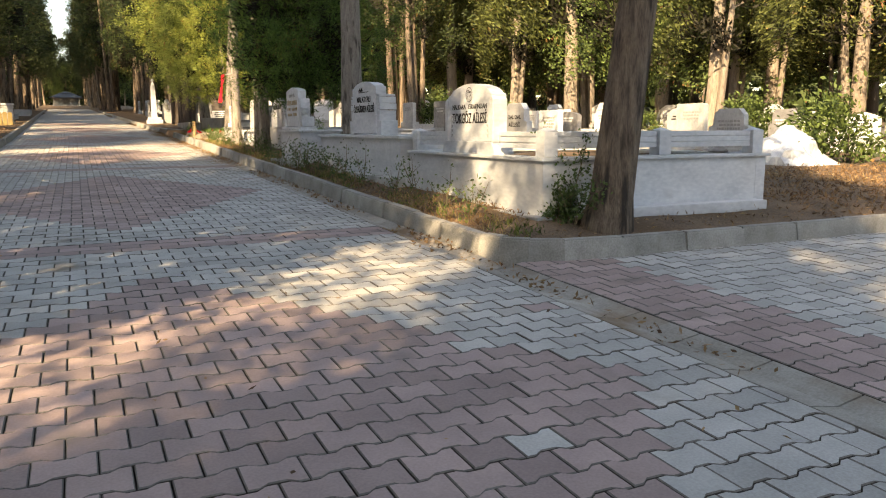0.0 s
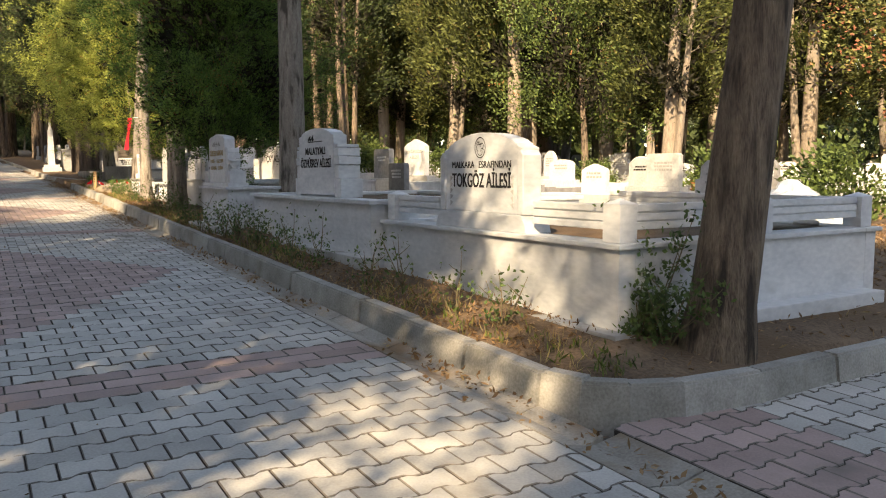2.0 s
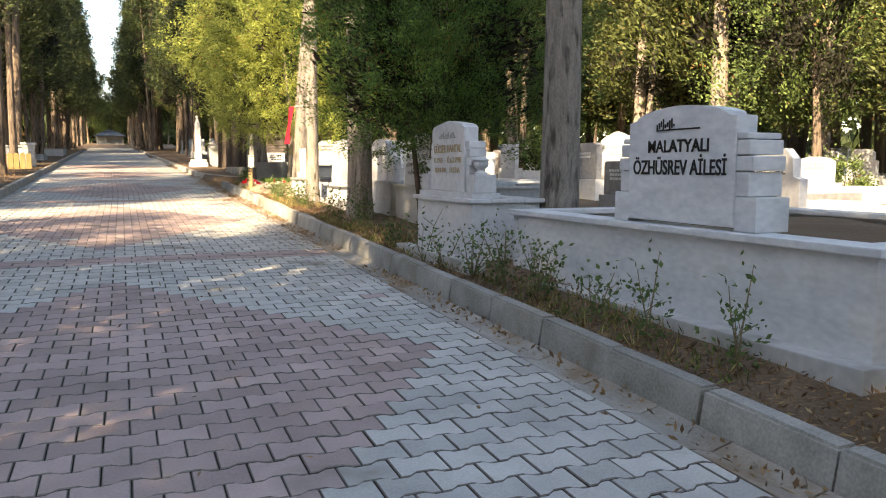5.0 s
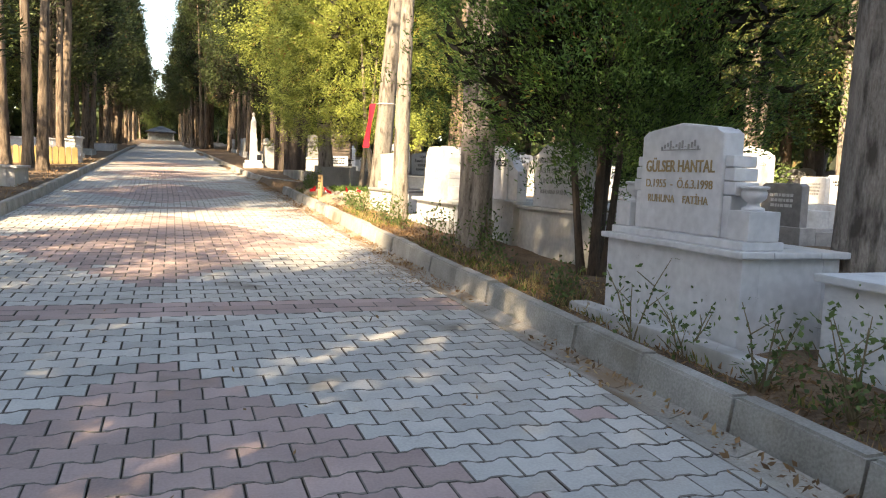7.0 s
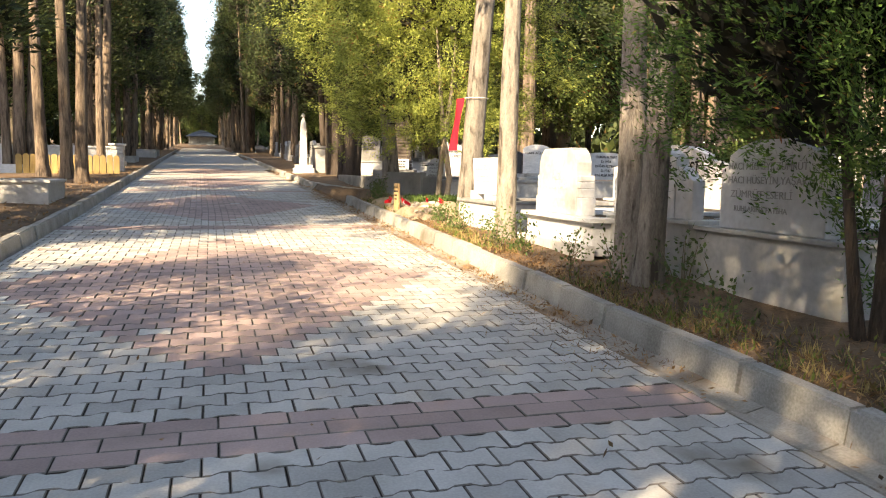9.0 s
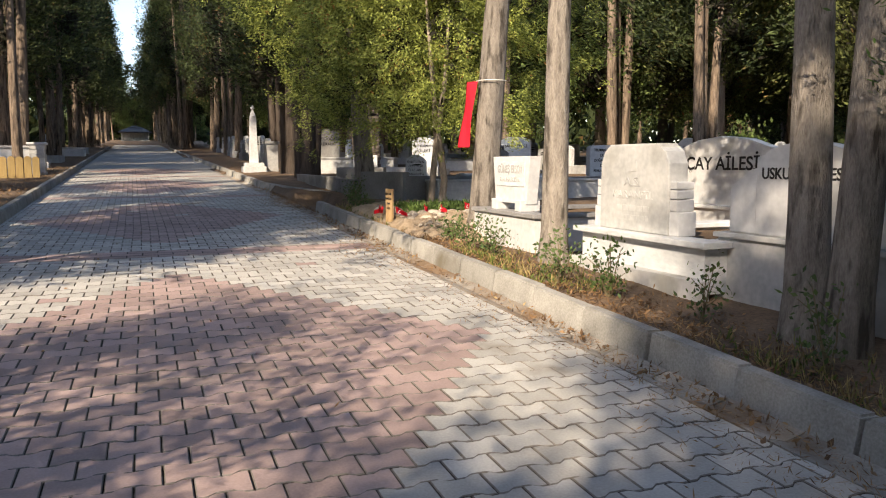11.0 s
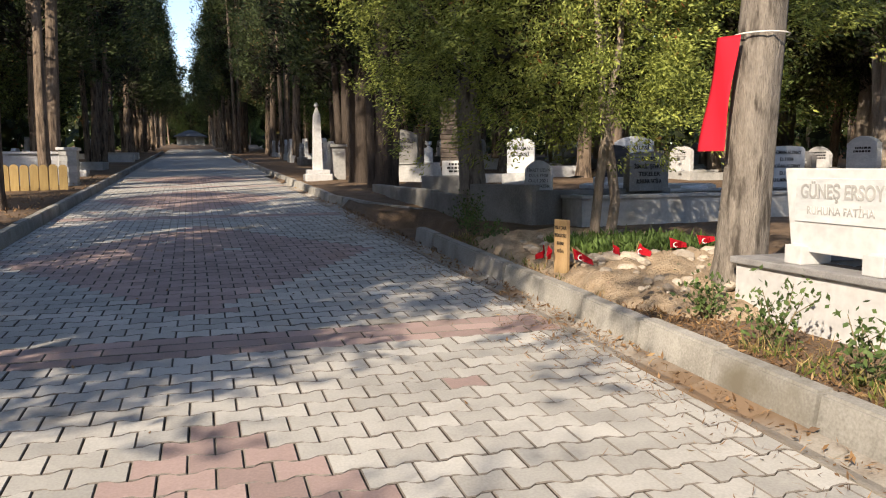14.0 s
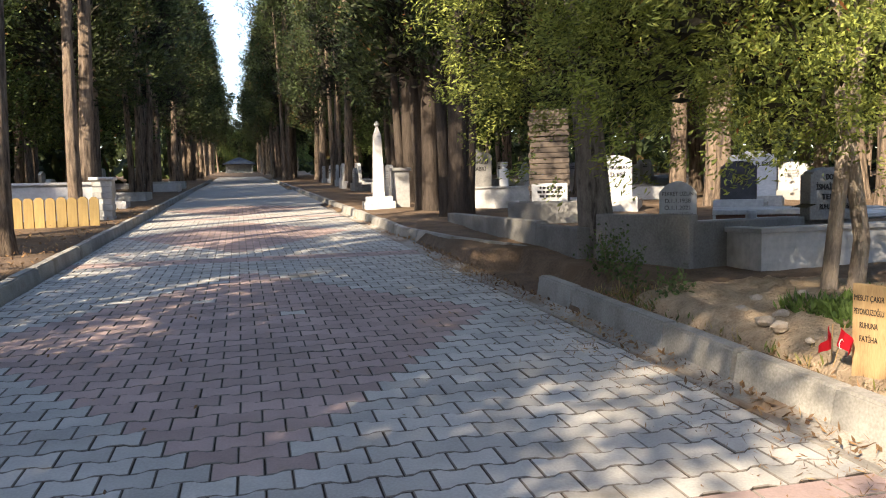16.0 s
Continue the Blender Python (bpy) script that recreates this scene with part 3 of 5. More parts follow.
def shell(e, w, d, z0, z1, material, wall=0.12, cope=0.035, over=0.03, cope_mat=None, x0=None):
    """Four marble walls with a coping round a bed of soil; width along x from -w/2, depth from y=0."""
    a, b = (-w / 2, w / 2) if x0 is None else (x0, x0 + w)
    part("front_panel", boxm(a, b, 0, wall, z0, z1, bev=0.004), material, e)
    part("back_panel", boxm(a, b, d - wall, d, z0, z1, bev=0.004), material, e)
    part("side_panel", boxm(a + 0.002, a + wall, wall + 0.001, d - wall - 0.001, z0, z1, bev=0.004), material, e)
    part("side_panel", boxm(b - wall, b - 0.002, wall + 0.001, d - wall - 0.001, z0, z1, bev=0.004), material, e)
    cm = cope_mat or material
    part("coping", boxm(a - over, b + over, -over, wall + 0.06, z1 + 0.001, z1 + cope, bev=0.008), cm, e)
    part("coping", boxm(a - over, b + over, d - wall - 0.06, d + over, z1 + 0.001, z1 + cope, bev=0.008), cm, e)
    part("coping", boxm(a - over, a + wall + 0.06, wall + 0.062, d - wall - 0.062, z1 + 0.001, z1 + cope, bev=0.008), cm, e)
    part("coping", boxm(b - wall - 0.06, b + over, wall + 0.062, d - wall - 0.062, z1 + 0.001, z1 + cope, bev=0.008), cm, e)
    bm = bmesh.new()
    bmesh.ops.create_grid(bm, x_segments=24, y_segments=24, size=0.5)
    for v in bm.verts:
        v.co = Vector(((a + b) / 2 + v.co.x * (b - a - 2 * wall), d / 2 + v.co.y * (d - 2 * wall), z1 - 0.02 + 0.05 * noise.noise((v.co.x * 5 + x_seed(e), v.co.y * 5, 1))))
    part("soil", bm, M_SOIL, e, smooth=True)


def x_seed(e):
    return e.location.y * 1.7


def post(e, x, y, z, h, w, material, cap=True):
    bm = boxm(x - w / 2, x + w / 2, y - w / 2, y + w / 2, z, z + h, bev=0.005)
    if cap:
        top = z + h
        r = [bm.verts.new((x + sx * w / 2, y + sy * w / 2, top + 0.001)) for sx, sy in ((-1, -1), (1, -1), (1, 1), (-1, 1))]
        t = bm.verts.new((x, y, top + w * 0.22))
        for i in range(4):
            bm.faces.new((r[i], r[(i + 1) % 4], t))
    return part("corner_post", bm, material, e)


def rail(e, x0, x1, y0, y1, z, h, material):
    """A low rail made of three slats set on a thin backing."""
    n, g = 3, 0.008
    s = (h - g * (n - 1)) / n
    for i in range(n):
        part("rail_slat", boxm(x0, x1, y0, y1, z + i * (s + g), z + i * (s + g) + s, bev=0.006), material, e)
    if x1 - x0 > y1 - y0:
        part("rail_back", boxm(x0 + 0.003, x1 - 0.003, y0 + 0.012, y1 - 0.012, z + 0.004, z + h - 0.004), material, e)
    else:
        part("rail_back", boxm(x0 + 0.012, x1 - 0.012, y0 + 0.003, y1 - 0.003, z + 0.004, z + h - 0.004), material, e)


def urn(e, x, y, z, s, material):
    return part("urn", lathe([(0.5, 0), (0.5, 0.12), (0.3, 0.2), (0.26, 0.35), (0.52, 0.55), (0.58, 0.8), (0.5, 0.95), (0.64, 1.0), (0.64, 1.1), (0.45, 1.12)], 16, pose(x, y, z) @ Matrix.Scale(s, 4)), material, e, smooth=True)


def arc_top(w, z0, zs, zt, n=14, shoulder=0.0):
    """An outline with a bowed top; shoulder: a small square step at each side."""
    pr = [(-w / 2, z0), (w / 2, z0), (w / 2, zs)]
    ww = w / 2 - shoulder
    if shoulder:
        pr.append((ww, zs))
        zs += 0.03
        pr.append((ww, zs))
    for i in range(1, n):
        t = i / n
        u = 1 - 2 * t
        pr.append((ww * u, zs + (zt - zs) * math.cos(u * math.pi / 2) ** 0.8))
    if shoulder:
        pr += [(-ww, zs), (-ww, zs - 0.03)]
        zs -= 0.03
    pr.append((-w / 2, zs))
    return pr


# family grave at the corner: white marble, low rails, wide stone with a bowed top
B1 = gz(6.0) + 0.10
e = grave("family_grave", "white marble family grave with low slatted rails and a bow-topped headstone", 3.87, 7.62, B1)
Z1 = 1.03 - B1 - 0.02
shell(e, 3.12, 2.82, 0.0, Z1, M_MARBLE, wall=0.14, over=0.035)
ZC = Z1 + 0.036
hs = part("headstone", prism(arc_top(1.06, ZC + 0.13, ZC + 0.62, ZC + 0.745, shoulder=0.07), 0.05, 0.21, 0.012), M_MARBLE, e)
part("headstone_foot", prism([(-0.62, ZC), (0.62, ZC), (0.6, ZC + 0.06), (0.55, ZC + 0.13), (-0.55, ZC + 0.13), (-0.6, ZC + 0.06)], 0.02, 0.25, 0.006), M_MARBLE, e)
for s in (-1, 1):
    part("carved_side", prism([(s * 0.53 - 0.035, ZC + 0.131), (s * 0.53 + 0.035, ZC + 0.131), (s * 0.53 + 0.035, ZC + 0.56), (s * 0.53, ZC + 0.6), (s * 0.53 - 0.035, ZC + 0.56)], 0.03, 0.2, 0.01), M_MARBLE, e)
    for i in range(5):
        part("carved_leaf", prism([(s * 0.43, ZC + 0.17 + i * 0.05), (s * (0.43 - 0.035), ZC + 0.2 + i * 0.05), (s * 0.43, ZC + 0.215 + i * 0.05)][::s], 0.046, 0.06, 0.0), M_MARBLE2, e)
text_mesh("MALKARA   ESRAFINDAN", 0.075, M_BLACK, hs, pose(0, 0.047, ZC + 0.475), 0.8)
text_mesh("TOKGÖZ AİLESİ", 0.155, M_BLACK, hs, pose(0, 0.047, ZC + 0.325), 0.8, bold=0.002)
bm = bmesh.new()
for i in range(28):
    a0, a1 = 2 * math.pi * i / 28, 2 * math.pi * (i + 1) / 28
    q = [bm.verts.new((r * 0.9 * math.cos(a), 0.0465, ZC + 0.63 + r * math.sin(a))) for r, a in ((0.082, a0), (0.082, a1), (0.074, a1), (0.074, a0))]
    bm.faces.new(q)
for cx, cz, r, a0, a1 in ((-0.02, 0.0, 0.03, 0.3, 4.6), (0.022, 0.012, 0.026, -1.6, 2.6), (0.0, -0.03, 0.034, 3.2, 6.2), (-0.03, 0.03, 0.018, 0.5, 3.6), (0.03, -0.022, 0.02, 0.2, 4.0), (0.005, 0.04, 0.022, 2.6, 6.0)):
    for i in range(9):
        q0, q1 = a0 + (a1 - a0) * i / 9, a0 + (a1 - a0) * (i + 1) / 9
        bm.faces.new([bm.verts.new((cx + k * math.cos(q), 0.0465, ZC + 0.63 + cz + k * math.sin(q))) for k, q in ((r, q0), (r, q1), (r - 0.006, q1), (r - 0.006, q0))])
part("emblem", bm, M_BLACK, hs)
for px, py in ((1.46, 0.1), (-1.44, 0.1), (1.46, 2.72), (1.46, 1.45)):
    post(e, px, py, ZC, 0.24, 0.15, M_MARBLE)
rail(e, 0.64, 1.38, 0.06, 0.14, ZC + 0.075, 0.16, M_MARBLE)
rail(e, -1.36, -0.63, 0.06, 0.14, ZC + 0.075, 0.16, M_MARBLE)
rail(e, 1.42, 1.5, 0.18, 1.37, ZC + 0.075, 0.16, M_MARBLE)
rail(e, 1.42, 1.5, 1.53, 2.64, ZC + 0.075, 0.16, M_MARBLE)
rail(e, -1.3, 1.38, 2.68, 2.76, ZC + 0.075, 0.16, M_MARBLE)
part("footing", boxm(-1.7, 1.66, -0.12, 0.05, -0.14, 0.15, bev=0.01), M_MARBLE2, e)
part("footing", boxm(1.5, 1.72, 0.9, 2.7, -0.14, 0.2, bev=0.01), M_MARBLE, e)
urn(e, 1.1, 2.6, ZC, 0.2, M_MARBLE2)

# second family grave: taller plinth, stepped pilasters beside the stone
B2 = gz(10.7) + 0.11
e = grave("family_grave", "white marble family grave, earth-filled, with a stepped headstone", 3.74, 10.62, B2)
Z2 = 1.215 - B2 - 0.03
shell(e, 3.5, 2.6, 0.0, Z2, M_MARBLE, wall=0.14, cope=0.045, over=0.04, x0=-2.06)
ZC = Z2 + 0.046
hs = part("headstone", prism(arc_top(0.98, ZC + 0.02, ZC + 0.66, ZC + 0.745, shoulder=0.09), 0.04, 0.2, 0.012), M_MARBLE, e)
for s in (-1, 1):
    for i, (z0, z1, w) in enumerate(((0.0, 0.2, 0.16), (0.2, 0.34, 0.1), (0.345, 0.43, 0.12), (0.435, 0.52, 0.1), (0.525, 0.56, 0.08))):
        a = s * (0.49 + w / 2)
        part("pilaster_block", boxm(a - w / 2, a + w / 2, 0.05, 0.3, ZC + z0, ZC + z1 - 0.002, bev=0.008), M_MARBLE, e)
text_mesh("MALATYALI", 0.11, M_BLACK, hs, pose(0, 0.037, ZC + 0.46), 0.56, bold=0.002)
text_mesh("ÖZHÜSREV AİLESİ", 0.13, M_BLACK, hs, pose(0, 0.037, ZC + 0.32), 0.86, bold=0.002)
bm = bmesh.new()
for i in range(9):
    box(bm, -0.2 + i * 0.02, -0.19 + i * 0.02, 0.035, 0.039, ZC + 0.6 + 0.01 * ((i * 7) % 3), ZC + 0.635 + 0.012 * ((i * 5) % 4))
box(bm, -0.2, 0.2, 0.035, 0.039, ZC + 0.594, ZC + 0.604)
part("script_ornament", bm, M_BLACK, hs)
part("footing", boxm(-2.12, 1.5, -0.13, 0.05, -0.14, 0.15, bev=0.01), M_MARBLE2, e)

# single grave with urns on its shoulders
B3 = gz(13.7) + 0.10
e = grave("single_grave", "white marble single grave with a pointed headstone and small urns", 3.48, 13.68, B3)
Z3 = 1.27 - B3
shell(e, 1.36, 0.7, 0.0, Z3, M_MARBLE3, wall=0.12, cope=0.04, over=0.04)
ZC = Z3 + 0.041
pr = [(-0.4, ZC + 0.05), (0.4, ZC + 0.05), (0.4, ZC + 0.66), (0.33, ZC + 0.68), (0.3, ZC + 0.7), (0.0, ZC + 0.735), (-0.3, ZC + 0.7), (-0.33, ZC + 0.68), (-0.4, ZC + 0.66)]
hs = part("headstone", prism(pr, 0.05, 0.2, 0.014), M_MARBLE3, e)
part("headstone_foot", boxm(-0.66, 0.66, 0.01, 0.3, ZC, ZC + 0.05, bev=0.008), M_MARBLE3, e)
for s in (-1, 1):
    for z0, z1, w in ((0.051, 0.3, 0.07), (0.302, 0.38, 0.1), (0.384, 0.46, 0.085), (0.464, 0.53, 0.07)):
        a = s * (0.4 + w / 2)
        part("pilaster_block", boxm(a - w / 2, a + w / 2, 0.07, 0.24, ZC + z0, ZC + z1, bev=0.008), M_MARBLE3, e)
    part("urn_block", boxm(s * 0.575 - 0.085, s * 0.575 + 0.085, 0.04, 0.26, ZC + 0.051, ZC + 0.22, bev=0.006), M_MARBLE3, e)
    urn(e, s * 0.575, 0.14, ZC + 0.22, 0.125, M_MARBLE3)
text_mesh("GÜLSER HANTAL", 0.105, M_GOLD, hs, pose(0, 0.047, ZC + 0.43), 0.68, bold=0.0015)
text_mesh("D.1955  -  Ö.6.3.1998", 0.075, M_GOLD, hs, pose(0, 0.047, ZC + 0.33), 0.66)
text_mesh("RUHUNA    FATİHA", 0.07, M_GOLD, hs, pose(0, 0.047, ZC + 0.235), 0.6)
bm = bmesh.new()
for i in range(13):
    box(bm, -0.19 + i * 0.03, -0.175 + i * 0.03, 0.045, 0.049, ZC + 0.57 + 0.008 * ((i * 7) % 3), ZC + 0.59 + 0.012 * ((i * 5) % 4))
box(bm, -0.19, 0.2, 0.045, 0.049, ZC + 0.564, ZC + 0.571)
part("script_ornament", bm, M_GREYL, hs)
part("footing", boxm(-0.9, 1.0, -0.17, -0.01, -0.12, 0.14, bev=0.01), M_MARBLE2, e)

# sunlit row: three-name stone, family stone, plain stone, tapered stone
e = grave("family_grave", "sunlit white marble grave with a stepped three-name headstone", 4.5, 17.15, gz(17.1) + 0.12)
shell(e, 1.7, 2.2, 0.0, 0.52, M_MARBLE2, wall=0.12, cope=0.04, over=0.04, cope_mat=M_MARBLE2)
ZC = 0.561
hs = part("headstone", prism([(-0.6, ZC), (0.6, ZC), (0.6, ZC + 0.5), (0.5, ZC + 0.52), (0.5, ZC + 0.62), (0.38, ZC + 0.68), (0.2, ZC + 0.74), (-0.2, ZC + 0.74), (-0.38, ZC + 0.68), (-0.5, ZC + 0.62), (-0.5, ZC + 0.52), (-0.6, ZC + 0.5)], 0.05, 0.2, 0.012), M_MARBLE3, e)
for i, (s, w) in enumerate((("HACI HİLMİYE ZÜMRÜT", 0.9), ("HACI HÜSEYİN YAŞAR", 0.9), ("ZÜMRÜT ESERLİ", 0.72), ("RUHLARINA FATİHA", 0.62))):
    text_mesh(s, 0.085 if i < 3 else 0.065, M_GREYL, hs, pose(-0.05 if i < 2 else -0.1, 0.047, ZC + 0.5 - i * 0.115), w)

e = grave("family_grave", "white marble family grave with a curved-shoulder headstone", 4.42, 18.75, gz(18.7) + 0.12)
shell(e, 1.5, 2.2, 0.0, 0.5, M_MARBLE2, wall=0.12, cope=0.04, over=0.03)
ZC = 0.541
hs = part("headstone", prism(arc_top(0.86, ZC, ZC + 0.58, ZC + 0.68, shoulder=0.08), 0.05, 0.2, 0.012), M_MARBLE3, e)
for s in (-1, 1):
    part("side_wing", prism([(s * 0.432, ZC), (s * 0.7, ZC), (s * 0.7, ZC + 0.36), (s * 0.6, ZC + 0.4), (s * 0.52, ZC + 0.48), (s * 0.432, ZC + 0.5)][::s], 0.06, 0.19, 0.01), M_MARBLE3, e)
text_mesh("USKUAY AİLESİ", 0.115, M_BLACK, hs, pose(0, 0.047, ZC + 0.42), 0.74, bold=0.002)

e = grave("family_grave", "white marble grave with a thick rounded headstone on a wide plinth", 4.2, 20.42, gz(20.4) + 0.12)
shell(e, 1.75, 2.0, 0.0, 0.36, M_MARBLE, wall=0.14, cope=0.05, over=0.07, x0=-0.72)
part("footing", boxm(-0.78, 1.1, -0.12, -0.001, -0.1, 0.12, bev=0.01), M_MARBLE2, e)
ZC = 0.411
hs = part("headstone", prism([(-0.5, ZC), (0.5, ZC), (0.5, ZC + 0.6), (0.45, ZC + 0.7), (0.36, ZC + 0.74), (0.36, ZC + 0.77), (-0.36, ZC + 0.77), (-0.36, ZC + 0.74), (-0.45, ZC + 0.7), (-0.5, ZC + 0.6)], 0.05, 0.25, 0.015), M_MARBLE2, e)
for s in (-1, 1):
    for z0, z1, w in ((0.0, 0.2, 0.12), (0.202, 0.3, 0.09), (0.305, 0.38, 0.085), (0.385, 0.45, 0.085)):
        a = s * (0.5 + w / 2)
        part("pilaster_block", boxm(a - w / 2, a + w / 2, 0.07, 0.25, ZC + z0, ZC + z1, bev=0.01), M_MARBLE3, e)
text_mesh("A.S.", 0.12, M_MARBLE2, hs, pose(0, 0.047, ZC + 0.4), 0.24)
text_mesh("KARANFİL", 0.1, M_MARBLE2, hs, pose(0, 0.047, ZC + 0.29), 0.6)
bars(2, 0.5, 0.05, M_MARBLE2, hs, 0, 0.05, ZC + 0.18, 5)
part("emblem", boxm(-0.06, 0.06, 0.046, 0.052, ZC + 0.53, ZC + 0.62), M_MARBLE2, hs)

e = grave("single_grave", "marble grave with a tapered slab propped on two short feet", 3.95, 22.44, gz(22.4) + 0.13)
shell(e, 1.55, 1.9, 0.0, 0.36, M_MARBLE3, wall=0.14, cope=0.045, over=0.03, cope_mat=M_GREYST)
ZC = 0.406
hs = part("headstone", prism([(-0.38, ZC + 0.08), (0.38, ZC + 0.08), (0.46, ZC + 0.6), (-0.46, ZC + 0.6)], 0.1, 0.24, 0.008), M_MARBLE3, e)
for s in (-1, 1):
    part("foot", boxm(s * 0.3 - 0.07, s * 0.3 + 0.07, 0.04, 0.28, ZC, ZC + 0.12, bev=0.006), M_MARBLE3, e)
part("name_plate", boxm(-0.35, 0.35, 0.092, 0.1, ZC + 0.27, ZC + 0.54, bev=0.002), M_MARBLE, hs)
text_mesh("GÜNEŞ ERSOY", 0.12, M_MARBLE2, hs, pose(0, 0.09, ZC + 0.42), 0.62, bold=0.003)
text_mesh("RUHUNA FATİHA", 0.07, M_MARBLE2, hs, pose(0, 0.09, ZC + 0.32), 0.5)

# big white family wall behind the sunlit row
e = grave("family_grave", "large bright white marble family wall with black lettering", 7.7, 23.3, gz(23.3) + 0.14)
shell(e, 4.2, 2.2, 0.0, 0.25, M_MARBLE3, wall=0.2, cope=0.05, over=0.05)
ZC = 0.301
hs = part("headstone", prism([(-0.9, ZC), (0.9, ZC), (0.9, ZC + 0.8), (0.5, ZC + 0.92), (0.0, ZC + 0.97), (-0.5, ZC + 0.92), (-0.9, ZC + 0.8)], 0.06, 0.22, 0.012), M_MARBLE3, e)
for s in (-1, 1):
    part("side_wall", prism([(s * 0.902, ZC), (s * 2.0, ZC), (s * 2.0, ZC + 0.6), (s * 1.3, ZC + 0.65), (s * 0.902, ZC + 0.74)][::s], 0.08, 0.2, 0.01), M_MARBLE3, e)
text_mesh("ÇAY AİLESİ", 0.26, M_BLACK, hs, pose(0, 0.057, ZC + 0.5), 1.45, bold=0.004)

# ---- further graves ----
STYLES = ("bow", "point", "round", "flat", "step")


def small_grave(x, y, seed, turn=0.0, lettered=None, material=None, size=1.0):
    r = random.Random(seed)
    st = r.choice(STYLES)
    m = material or r.choice((M_MARBLE, M_MARBLE2, M_MARBLE3, M_MARBLE3, M_MARBLE2, M_GREYST))
    desc = {"bow": "bow-topped", "point": "pointed", "round": "round-headed", "flat": "square-topped", "step": "stepped"}[st]
    tone = {M_GREYST: "grey granite", M_MARBLE2: "weathered marble", M_DARKST: "dark stone"}.get(m, "white marble")
    e = grave("single_grave", f"{tone} grave with a {desc} headstone among trees", x, y, gz(y) + 0.1, turn)
    tagged(e, group="graves of the cemetery")
    w, h, ph = r.uniform(0.75, 1.15) * size, r.uniform(0.55, 0.85) * size, r.uniform(0.28, 0.5)
    pm = m if r.random() < 0.6 else M_MARBLE2
    d = r.uniform(1.7, 2.1)
    part("plinth", boxm(-w / 2 - 0.08, w / 2 + 0.08, 0, 0.3, -0.12, ph, bev=0.01), pm, e)
    for s in (-1, 1):
        part("side_kerb", boxm(s * (w / 2 + 0.02) - 0.06, s * (w / 2 + 0.02) + 0.06, 0.302, d, -0.12, ph * 0.8, bev=0.01), pm, e)
    part("end_kerb", boxm(-w / 2 - 0.08, w / 2 + 0.08, d + 0.002, d + 0.12, -0.12, ph * 0.8, bev=0.01), pm, e)
    part("soil", boxm(-w / 2 + 0.042, w / 2 - 0.042, 0.302, d, -0.1, ph * 0.6), M_SOIL, e)
    if st == "bow":
        pr = arc_top(w, ph, ph + h * 0.82, ph + h, shoulder=0.06)
    elif st == "round":
        pr = arc_top(w * 0.8, ph, ph + h * 0.6, ph + h)
    elif st == "flat":
        pr = [(-w / 2, ph), (w / 2, ph), (w / 2, ph + h * 0.9), (w / 2 - 0.06, ph + h * 0.96), (-w / 2 + 0.06, ph + h * 0.96), (-w / 2, ph + h * 0.9)]
    elif st == "point":
        pr = [(-w * 0.42, ph), (w * 0.42, ph), (w * 0.42, ph + h * 0.8), (w * 0.3, ph + h * 0.88), (0, ph + h), (-w * 0.3, ph + h * 0.88), (-w * 0.42, ph + h * 0.8)]
    else:
        pr = [(-w / 2, ph), (w / 2, ph), (w / 2, ph + h * 0.55), (w * 0.38, ph + h * 0.58), (w * 0.38, ph + h * 0.85), (w * 0.25, ph + h), (-w * 0.25, ph + h), (-w * 0.38, ph + h * 0.85), (-w * 0.38, ph + h * 0.58), (-w / 2, ph + h * 0.55)]
    hs = part("headstone", prism([(a, b + 0.001) for a, b in pr], 0.06, 0.2, 0.01), m, e)
    lm = M_MARBLE3 if m is M_GREYST else r.choice((M_BLACK, M_GREYL))
    if lettered:
        for i, s in enumerate(lettered):
            text_mesh(s, 0.12, lm, hs, pose(0, 0.056, ph + h * 0.62 - i * 0.16), min(w * 0.8, 0.07 * len(s) + 0.1), bold=0.002)
    else:
        bars(r.randint(2, 4), w * 0.6, 0.045, lm, hs, 0, 0.058, ph + h * 0.66, seed)
    if r.random() < 0.3:
        for s in (-1, 1):
            urn(e, s * (w / 2), 0.15 if st == "round" else 0.4, ph * 0.8 if st != "round" else ph + 0.001, 0.11, m)
    return e


